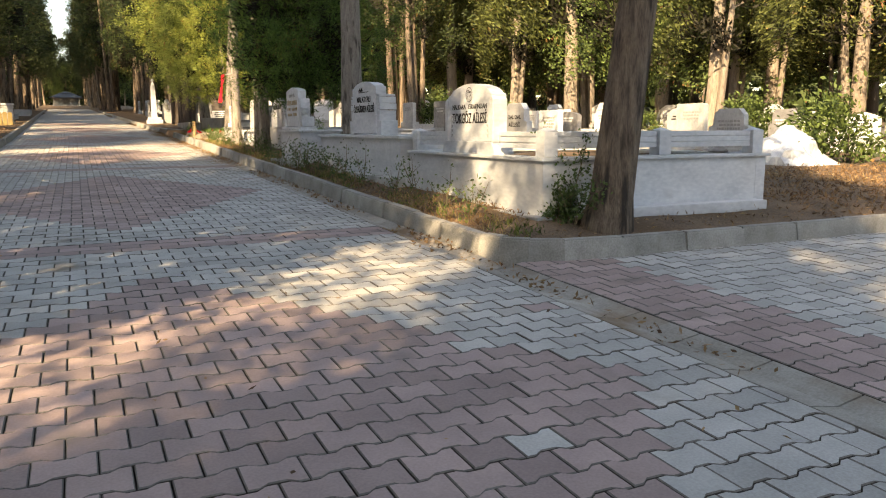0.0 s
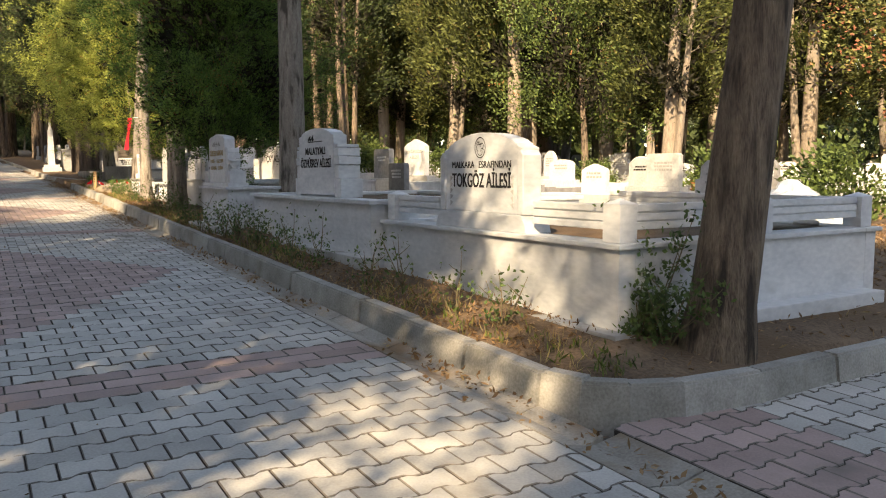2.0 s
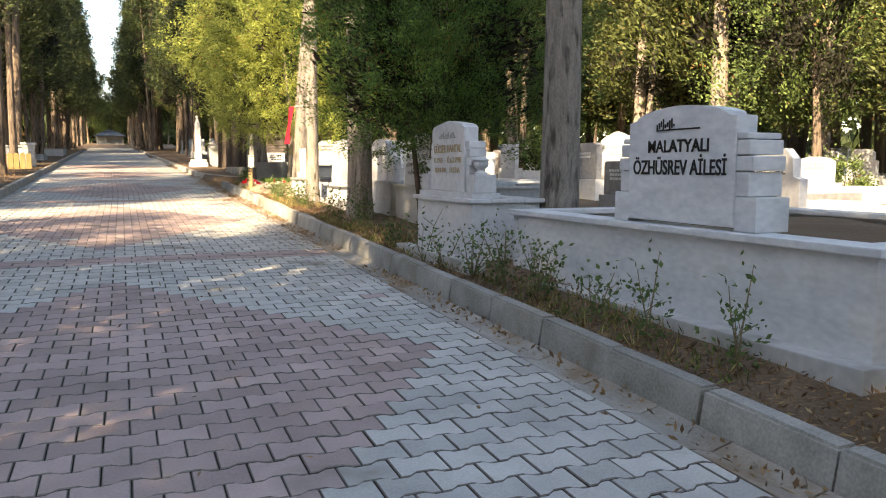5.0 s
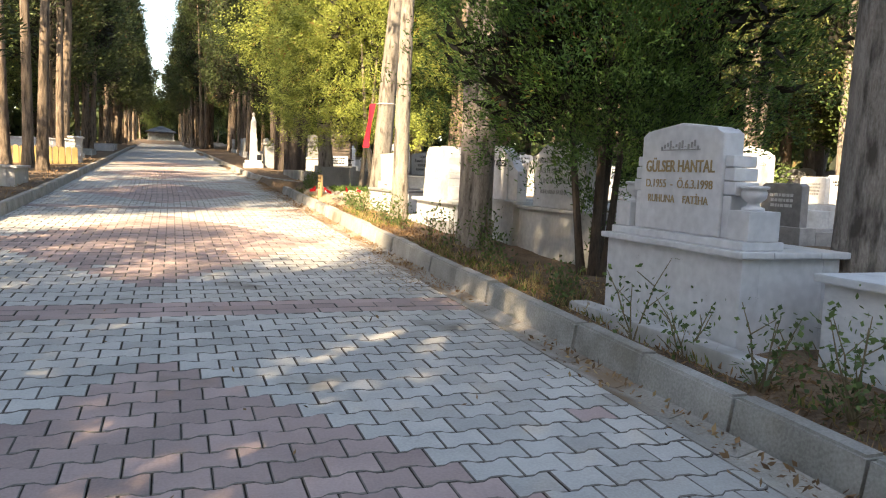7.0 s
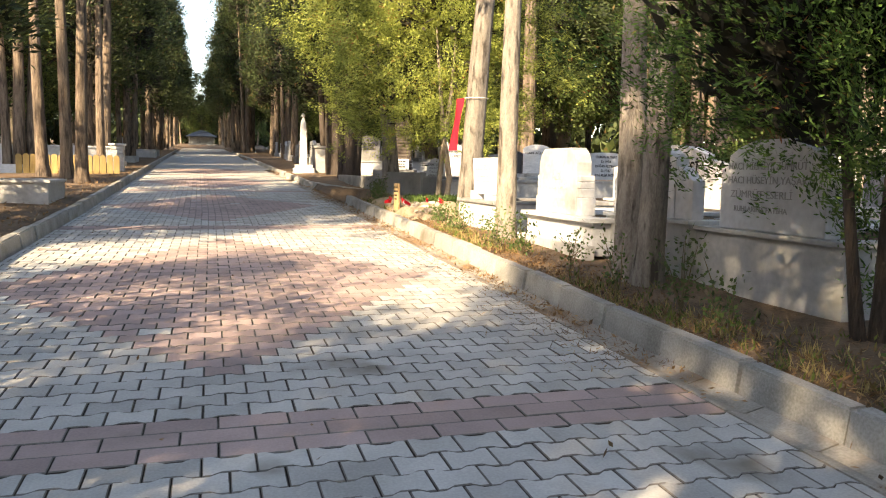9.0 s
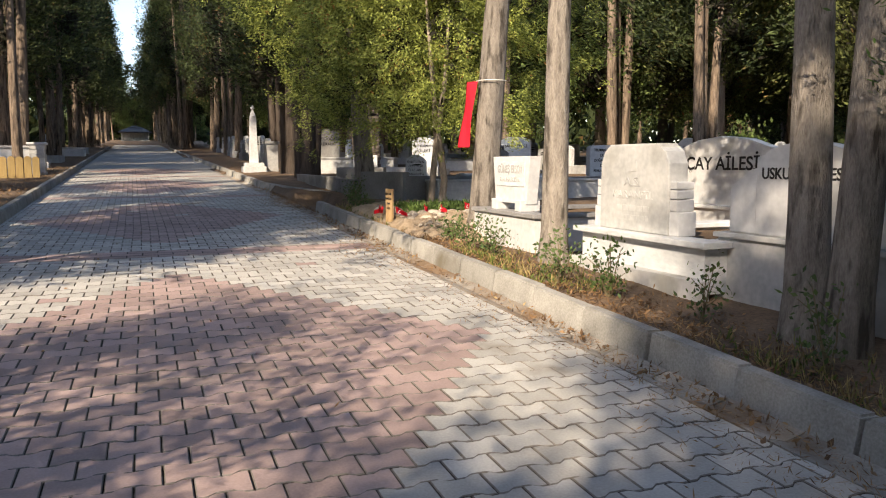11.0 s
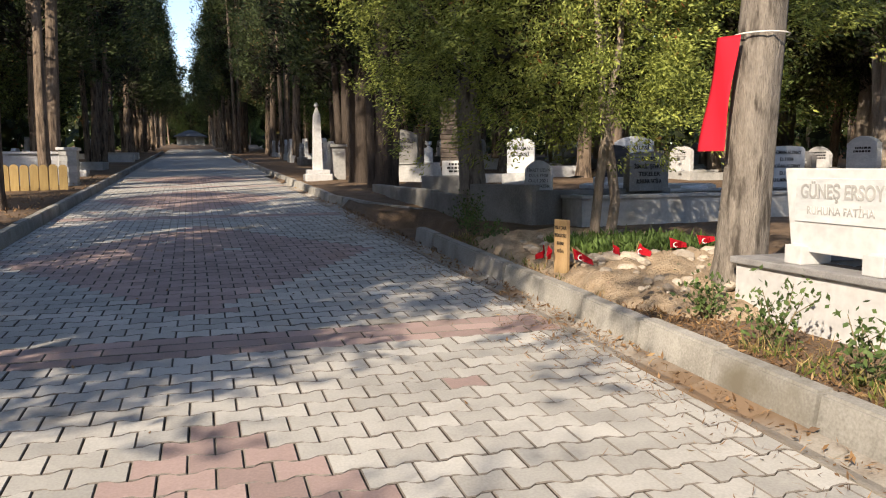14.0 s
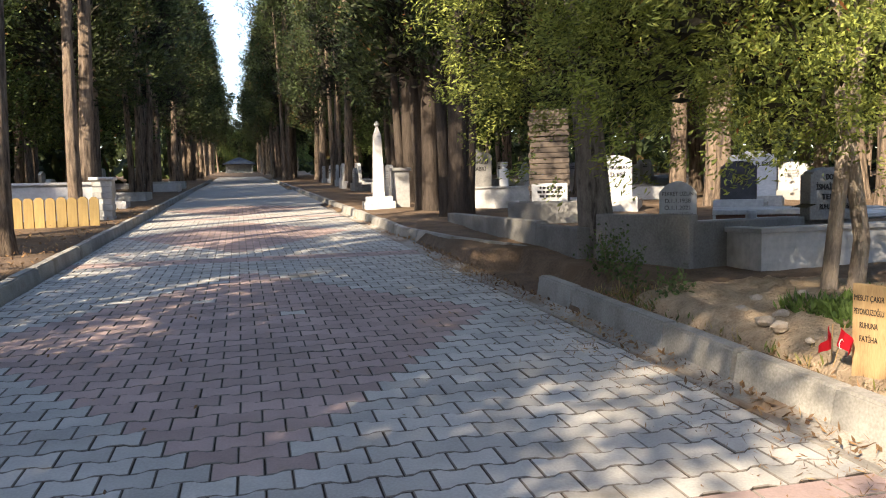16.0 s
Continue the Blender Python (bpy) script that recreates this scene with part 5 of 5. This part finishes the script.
spots = [(-3.15, 40.2, cyp_high, 1.15), (-3.05, 38.6, cyp_high, 0.9), (-4.1, 35.3, cyp_high, 1.1), (-4.2, 11.3, broad, 0.55), (-4.6, 13.2, broad, 0.45), (-4.6, 15.4, broad, 0.55), (-10, 47, broad, 1.1), (-8.5, 55, broad, 1.2), (-12.5, 52, cyp_olive, 1.1), (-7.5, 43, broad, 0.8), (-5.4, 38.6, cyp_pair, 1), (-4.7, 49, cyp_pair, 1.1), (-4.3, 60, cyp_dark, 1.1), (-4.6, 66, cyp_pair, 1.1), (-4.2, 73, cyp_dark, 1.1), *((-3.5 + bx(76 + 4.2 * i) - 0.5 * (i % 3), 76 + 4.2 * i, cyp_dark if i % 3 else cyp_pair, 1.25 + 0.1 * (i % 2)) for i in range(20)), *((4.1 + bx(80 + 4.3 * i) + 0.5 * (i % 3), 80 + 4.3 * i, cyp_dark if i % 3 else cyp_pair, 1.25 + 0.1 * (i % 2)) for i in range(19)),
         (5.6, 47, cyp_dark, 1), (4.9, 57, cyp_dark, 1.1), (5.1, 63, cyp_pair, 1.1), (4.9, 70, cyp_dark, 1.2), (5.2, 77, cyp_dark, 1.1),
         (16.8, 28.3, cyp_olive, 0.9), (30, 33.7, cyp_olive, 1.1), (27.5, 36, cyp_olive, 1.2), (13, 30, cyp_pair, 0.9), (21, 35, cyp_dark, 1.0)]
# the row left of the road that throws the shade, with gaps that let the sun through
for y, x, k in ((-15, -6, 1), (-12.5, -5, 1.1), (-10, -7, 1), (-8.2, -4.2, 1.05), (-5.2, -6.5, 1.0), (-4.2, -4.4, 1), (-5.6, -7.2, 1), (0.2, -6.9, 1.0), (2.35, -4.0, 0.9), (4.6, -4.1, 0.9), (4.0, -6.2, 1.1), (5.6, -4.1, 1), (7.2, -5.9, 1.1), (9.1, -6.5, 0.8), (19.5, -6.4, 1.1), (20.6, -4.7, 0.72), (28.3, -4.2, 1.0)):
    spots.append((x, y, cyp_dark if tr_.random() < 0.6 else cyp_pair, k))
for x, y, src, k in spots:
    plant(src, x, y, tr_.uniform(0, 360), k * tr_.uniform(0.95, 1.05), k * tr_.uniform(0.95, 1.15))
plant(cyp_pair, -5.2, -2.95, 70, 0.62, 0.95)
plant(cyp_dark, -4.2, 22.8, 40, 1.0, 0.68)
plant(cyp_high, -3.4, 34.6, 200, 1.0, 1.4)
plant(cyp_pair, -5.0, 25.4, 160, 1.0, 0.68)
taken = [(s[0], s[1]) for s in spots]
for x0, x1, y0, y1, n, kinds in ((16, 34, 18, 44, 28, (cyp_olive, cyp_olive, broad, cyp_olive, cyp_olive)), (10.5, 22, 32, 62, 18, (cyp_olive, cyp_pair, cyp_dark, broad)), (24, 44, -6, 16, 16, (autumn, broad, broad, cyp_olive)), (34, 60, 5, 70, 30, (broad, cyp_olive, autumn)), (-22, -6.5, 28, 80, 34, (cyp_dark, broad, cyp_pair, cyp_olive)), (-36, -18, -25, 26, 22, (cyp_dark, broad, cyp_pair)), (6.5, 24, 62, 100, 24, (cyp_dark, broad, cyp_pair)), (-10, 26, -30, -10, 14, (broad, cyp_dark)), (-11, 9, 158, 190, 16, (cyp_dark, broad))):
    k = 0
    for _ in range(n * 20):
        x, y = tr_.uniform(x0, x1), tr_.uniform(y0, y1)
        if k < n and all(math.hypot(x - a, y - b) > 2.6 for a, b in taken) and all(math.hypot(x - a, y - b - 0.0) > 1.1 for a, b in placed) and not (-3 < x < 4 and -12 < y < 157):
            taken.append((x, y))
            s = tr_.uniform(0.85, 1.2)
            kind, turn, sz = tr_.choice(kinds), tr_.uniform(0, 360), s * tr_.uniform(0.95, 1.2)
            if not (-13 < x < -6 and 26 < y < 38):
                plant(kind, x, y, turn, s, sz)
            k += 1
for _ in range(16):
    x, y = tr_.uniform(9, 26), tr_.uniform(12, 34)
    if all(math.hypot(x - a, y - b) > 1.3 for a, b in placed):
        plant(bush, x, y, tr_.uniform(0, 360), tr_.uniform(0.5, 1.0))

# distant woods that close the view
rs = np.random.RandomState(5)
n = 9000
a = rs.uniform(-np.pi, np.pi, n)
r = rs.uniform(58, 92, n)
px_, py_ = 5 + r * np.cos(a), 20 + r * np.sin(a)
keep = ~((np.abs(px_) < 7) & (py_ > 0) & (py_ < 160))
px_, py_ = px_[keep], py_[keep]
h = rs.uniform(0, 1, len(px_)) ** 1.5 * (9 + 3 * np.sin(np.arctan2(py_ - 20, px_) * 23) + 2 * np.sin(np.arctan2(py_ - 20, px_) * 51))
c = np.stack([px_, py_, 0.044 + SLOPE * py_ + h], 1)
v = leaves(rs, c, np.stack([np.zeros(len(c)), np.zeros(len(c)), np.full(len(c), 0.6)], 1), 7, 1.5, 0.8, 0.7)
px_, py_ = rs.uniform(-22, 18, 1800), rs.uniform(165, 200, 1800)
c = np.stack([px_, py_, 0.044 + SLOPE * py_ + rs.uniform(0, 1, 1800) ** 1.3 * (8 + 2 * np.sin(px_))], 1)
v = np.concatenate([v, leaves(rs, c, np.tile([0.0, 0.0, 0.6], (len(c), 1)), 7, 1.3, 0.7, 0.6)])
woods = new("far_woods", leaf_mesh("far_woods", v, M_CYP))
tagged(woods, "distant dark woods round the cemetery", "woods", kind="stuff")

# ---- small things ----
# red flag hung from a cord on the grey trunk
e = empty("hanging_flag", pose(4.17, 23.49, gz(23.5) + 0.1))
tagged(e, "long red cloth flag tied to a trunk with white cord", "flag")
bm = bmesh.new()
bmesh.ops.create_grid(bm, x_segments=8, y_segments=24, size=0.5)
for v in bm.verts:
    a, b = v.co.x, v.co.y + 0.5
    v.co = Vector((-0.2 + 0.05 * a + 0.012 * math.sin(b * 6 + a * 4) + 0.1 * (b - 0.5), -0.1 - a * (0.17 + 0.04 * (1 - b)) + 0.05 * (1 - b) * 0.5 + 0.08, 1.12 + b * 0.8))
bmesh.ops.solidify(bm, geom=bm.faces[:], thickness=0.003)
fl = part("cloth", bm, M_RED, e, smooth=True)
bm = bmesh.new()
tube(bm, [(0.1 + 0.19 * math.cos(q * 0.42) , -0.05 + 0.19 * math.sin(q * 0.42), 1.93) for q in range(16)], [0.006] * 16, 6)
part("cord", bm, M_ROPE, e)

# plastic-covered heap and rubble
bm = bmesh.new()
bmesh.ops.create_icosphere(bm, subdivisions=4, radius=1)
for v in bm.verts:
    p = v.co.copy()
    k = 1 + 0.22 * noise.noise(p * 1.6) + 0.12 * abs(noise.noise(p * 4.5)) + 0.05 * noise.noise(p * 11) + 0.09 * noise.noise(Vector((p.x * 3, p.y * 3, p.z * 7)))
    v.co = Vector((p.x * 0.75 * k * (1.15 - 0.45 * max(0, p.z)), p.y * 0.8 * k * (1.15 - 0.45 * max(0, p.z)), max(-0.1, p.z * 0.75 * k)))
pc = obj("plastic_cover", bm, M_PLASTIC)
pc.matrix_world = pose(12.4, 10.7, gz(10.7) + 0.12)
tagged(pc, "crumpled translucent plastic sheet draped over a heap", "plastic sheet")
stones("rubble", "broken pale rubble on litter-strewn ground", 60, 10.2, 8.6, 2.8, 1.8, 0.03, 0.13, 0.13, 9)
plant(bush, 13.6, 8.6, 40, 0.6)
plant(bush, 12.6, 7.2, 140, 0.4)

# left: upright board edging, white wall with pillar
e = empty("board_edging", pose(0, 0, 0))
tagged(e, "row of upright yellowish boards edging a bed", "fence")
x = -5.2
k = 0
while x < -2.35:
    part("board", prism([(0, -0.1), (0.17, -0.1), (0.17, 0.55), (0.12, 0.6), (0.05, 0.6), (0, 0.55)], 0, 0.05, 0.006), M_FENCE, e).location = (x, 37.2 + 0.01 * (k % 3), gz(37.2) + 0.1 + 0.01 * (k % 2))
    x += 0.19
    k += 1
e = empty("low_white_wall", pose(0, 0, 0))
tagged(e, "low white painted wall with a stacked stone end pillar", "wall")
part("wall_length", boxm(-9, -2.85, 39.3, 39.5, gz(39) - 0.05, gz(39) + 0.9, bev=0.01), M_MARBLE3, e)
part("coping", boxm(-9, -2.85, 39.25, 39.55, gz(39) + 0.902, gz(39) + 0.96, bev=0.01), M_MARBLE3, e)
for i in range(8):
    part("pillar_block", boxm(-2.84, -2.46 + 0.02 * (i % 2), 39.2 - 0.015 * (i % 2), 39.6, gz(39) - 0.05 + i * 0.13, gz(39) - 0.052 + i * 0.13 + 0.13, bev=0.01), M_MARBLE2, e)
part("pillar_cap", boxm(-2.9, -2.4, 39.15, 39.65, gz(39) + 0.99, gz(39) + 1.06, bev=0.015), M_MARBLE3, e)

# pavilion at the head of the road
PV = 150.0
e = empty("pavilion", pose(0.65 + bx(PV), PV, gz(PV)))
tagged(e, "small pavilion with a low blue-grey roof at the road's end", "pavilion")
bm = bmesh.new()
for z0, r0, z1, r1 in ((1.5, 2.6, 2.2, 1.2), (2.25, 1.2, 2.6, 0.2)):
    a = [bm.verts.new((r0 * sx, r0 * sy, z0)) for sx, sy in ((-1, -1), (1, -1), (1, 1), (-1, 1))]
    b = [bm.verts.new((r1 * sx, r1 * sy, z1)) for sx, sy in ((-1, -1), (1, -1), (1, 1), (-1, 1))]
    for i in range(4):
        bm.faces.new((a[i], a[(i + 1) % 4], b[(i + 1) % 4], b[i]))
    bm.faces.new(a[::-1])
    bm.faces.new(b)
part("roof", bm, M_ROOF, e)
part("base", boxm(-2.2, 2.2, -2.2, 2.2, -0.2, 0.25, bev=0.02), M_CONC, e)
for sx in (-2, -0.7, 0.7, 2):
    for sy in (-2, 2):
        part("column", boxm(sx - 0.1, sx + 0.1, sy - 0.1, sy + 0.1, 0.252, 1.5, bev=0.01), M_CONC, e)
part("back_wall", boxm(-1.85, 1.85, 1.2, 1.3, 0.252, 1.498), M_CONC, e)

# ---- roses, weeds, litter ----


def rose(x, y, h, seed, z=None, bushy=1.0):
    r = random.Random(seed)
    rs = np.random.RandomState(seed)
    e = empty("rose_bush", pose(x, y, (gz(y) + 0.12) if z is None else z))
    tagged(e, "thin thorny rose bush with sparse dark leaves", "shrub", "rose bushes in the bed")
    cen, out = [], []
    for _ in range(r.randint(3, 6)):
        bm = bmesh.new()
        a, lean, hh = r.uniform(0, 6.28), r.uniform(0.1, 0.42) * h, h * r.uniform(0.6, 1.05)
        pts = [(math.cos(a) * lean * t ** 1.4 + r.uniform(-0.012, 0.012), math.sin(a) * lean * t ** 1.4 + r.uniform(-0.012, 0.012), -0.05 + hh * t) for t in (0, 0.2, 0.45, 0.7, 1)]
        tube(bm, pts, [0.007, 0.006, 0.005, 0.004, 0.002], 5)
        for i in (1, 2, 3):
            if r.random() < 0.8:
                b = r.uniform(0, 6.28)
                p = Vector(pts[i])
                L = r.uniform(0.06, 0.16)
                q = p + Vector((math.cos(b) * L, math.sin(b) * L, L * 0.8))
                tube(bm, [p, q], [0.004, 0.002], 4)
                cen.append(q)
        part("stem", bm, M_STALK, e)
        cen += [Vector(p) for p in pts[2:]]
    c = np.array([list(p) for p in cen])
    v = leaves(rs, c, np.tile([0.0, 0.0, 0.25], (len(c), 1)), int(7 * bushy), 0.042, 0.024, 0.04)
    ob = new("leaves", leaf_mesh("leaves", v, M_ROSE))
    ob.parent = e
    return e


rr = random.Random(15)
for x, y, h, k in ((3.5, 6.75, 0.5, .6), (3.45, 7.25, 0.55, .6), (3.5, 8.1, 0.62, .7), (3.42, 8.6, 0.5, .6), (3.45, 9.7, 0.62, 1), (3.4, 10.35, 0.6, 1), (3.38, 10.9, 0.5, 1), (3.4, 11.6, 0.62, 1.2), (3.36, 12.1, 0.6, 1.2), (3.3, 13.2, 0.6, .8), (3.28, 13.7, 0.62, .7), (3.3, 12.6, 0.5, .8), (3.32, 14.7, 0.5, 1), (3.5, 16.2, 0.6, 1), (3.7, 17.0, 0.65, 1.2), (3.5, 17.6, 0.55, 1), (3.6, 18.7, 0.6, 1.2), (3.5, 19.6, 0.55, 1.5), (3.45, 20.3, 0.5, 1.5), (3.42, 21.6, 0.4, 1.2), (3.5, 22.3, 0.4, 1.5), (3.6, 23.0, 0.3, 1.5), (3.5, 27.3, 0.45, 2), (3.75, 28.2, 0.5, 2), (3.5, 26.6, 0.3, 1)):
    rose(x, y, h, int(x * 1000 + y * 77), bushy=k)
rose(4.1, 6.0, 0.9, 5, bushy=3.0)
rose(4.05, 5.85, 0.8, 6, bushy=3.5)
rose(3.98, 6.0, 0.6, 7, bushy=3.0)


def scatter(name, label, cat, n, fx, length, width, material, k=1, spread=0.01, up=0.1, z=0.0, seed=1):
    rs = np.random.RandomState(seed)
    pts = []
    rd = random.Random(seed)
    while len(pts) < n:
        p = fx(rd)
        if p:
            pts.append(p)
    c = np.array(pts)
    v = leaves(rs, c, np.tile([0.0, 0.0, up], (len(c), 1)), k, length, width, spread)
    v[:, 2] = np.maximum(v[:, 2], np.repeat(np.repeat(c[:, 2] - 0.002, k), 4))
    ob = new(name, leaf_mesh(name, v, material))
    return tagged(ob, label, cat, kind="stuff")


def in_bed(rd):
    y = rd.uniform(5.5, 27.4)
    x = 3.2 + abs(rd.gauss(0, 0.35))
    if y < 9:
        x = min(x, 3.85)
    if y < 6.1:
        x = rd.uniform(3.4, 9)
        y = rd.uniform(5.45, 5.95)
    return (x, y, bed(x, y) + 0.005)


def in_gutter(rd):
    y = rd.uniform(-1, 40)
    if noise.noise((y * 0.7, 3, 0)) < rd.uniform(-0.3, 0.5):
        return None
    x = RX1 - abs(rd.gauss(0, 0.12)) - 0.01
    return (x, y, gz(y) - 0.012 + 0.008)


def on_paving(rd):
    x, y = rd.uniform(RX0, RX1), rd.uniform(-1, 38)
    return (x, y, gz(y) + 0.006)


def weeds(rd):
    y = rd.uniform(5.6, 27.4)
    if noise.noise((y * 0.5, 9, 0)) < rd.uniform(-0.35, 0.25):
        return None
    x = 3.22 + abs(rd.gauss(0, 0.3))
    if y < 15 and x > 3.6:
        return None
    return (x, y, bed(x, y))


def rubble_ground(rd):
    x, y = rd.uniform(7, 14), rd.uniform(5.5, 9.5)
    return (x, y, bed(x, y) + 0.006)


def left_bed(rd):
    x, y = -1.95 - abs(rd.gauss(0, 1.2)), rd.uniform(18, 45)
    return (x, y, bed(x, y) + 0.005)


scatter("leaf_litter", "dry brown leaf litter and needles on bed soil", "leaf litter", 16000, in_bed, 0.05, 0.013, M_LITTER, 1, 0.01, 0.05, seed=2)
scatter("leaf_litter", "dry leaves blown into the gutter", "leaf litter", 2200, in_gutter, 0.05, 0.022, M_LITTER, 1, 0.01, 0.05, seed=3)
scatter("leaf_litter", "scattered fallen leaves on the paving", "leaf litter", 350, on_paving, 0.04, 0.016, M_LITTER, 1, 0.005, 0.03, seed=4)
scatter("leaf_litter", "dry leaves and twigs on rough ground", "leaf litter", 11000, rubble_ground, 0.075, 0.018, M_LITTER, 1, 0.02, 0.08, seed=5)
scatter("leaf_litter", "dry leaf litter under the roadside trees", "leaf litter", 3000, left_bed, 0.06, 0.02, M_LITTER, 1, 0.02, 0.08, seed=6)
scatter("weeds", "low green weeds growing along the kerb", "weeds", 560, weeds, 0.065, 0.013, M_WEED, 7, 0.025, 1.1, seed=7)
scatter("dry_grass", "straw-coloured dry grass tufts in the bed", "grass", 260, weeds, 0.09, 0.007, M_STRAW, 8, 0.02, 1.3, seed=8)


def needle_drift(rd):
    y = rd.uniform(16, 31)
    x = RX1 - 0.05 - abs(rd.gauss(0, 0.35))
    if noise.noise((y * 0.45, x * 1.2, 5)) < rd.uniform(-0.35, 0.35):
        return None
    return (x, y, gz(y) + 0.004)


scatter("needle_drift", "brown pine needles drifted along the road edge", "leaf litter", 5000, needle_drift, 0.05, 0.006, M_LITTER, 1, 0.01, 0.03, seed=12)


def mound_top(rd):
    x, y = rd.uniform(3.72, 5.1), rd.uniform(24.85, 25.7)
    return (x, y, gz(y) + 0.28)


scatter("flower_bed", "bright green ground cover on the grave mound", "plants", 620, mound_top, 0.08, 0.02, M_GRASS, 9, 0.03, 1.0, seed=9)

# ---- pavers, the nearest stretch one by one ----
for key, vs, fs in singles:
    n = (len(fs) - 1) // 2
    raw("paver", vs, fs, [M_PAVE_R if key == "r" else M_PAVE_G, M_JOINT, M_ARRIS], road, [0] + [2] * n + [1] * n)
for key, m in (("g", M_PAVE_GI), ("r", M_PAVE_RI)):
    ob = raw("pavers", many[key][0], many[key][1], [m, M_JOINT, M_ARRIS], road, many_idx[key])
    tagged(ob, "grey interlocking pavers" if key == "g" else "dull red interlocking pavers", kind="stuff")
far = raw("paving_beyond", [(RX0 + bx(46), 46.0, gz(46.0) - 0.002), (RX1 + bx(46), 46.0, gz(46.0) - 0.002), (RX1 + bx(200), 200, gz(200) - 0.002), (RX0 + bx(200), 200, gz(200) - 0.002)], [(0, 1, 2, 3)], M_PAVE_G, road)
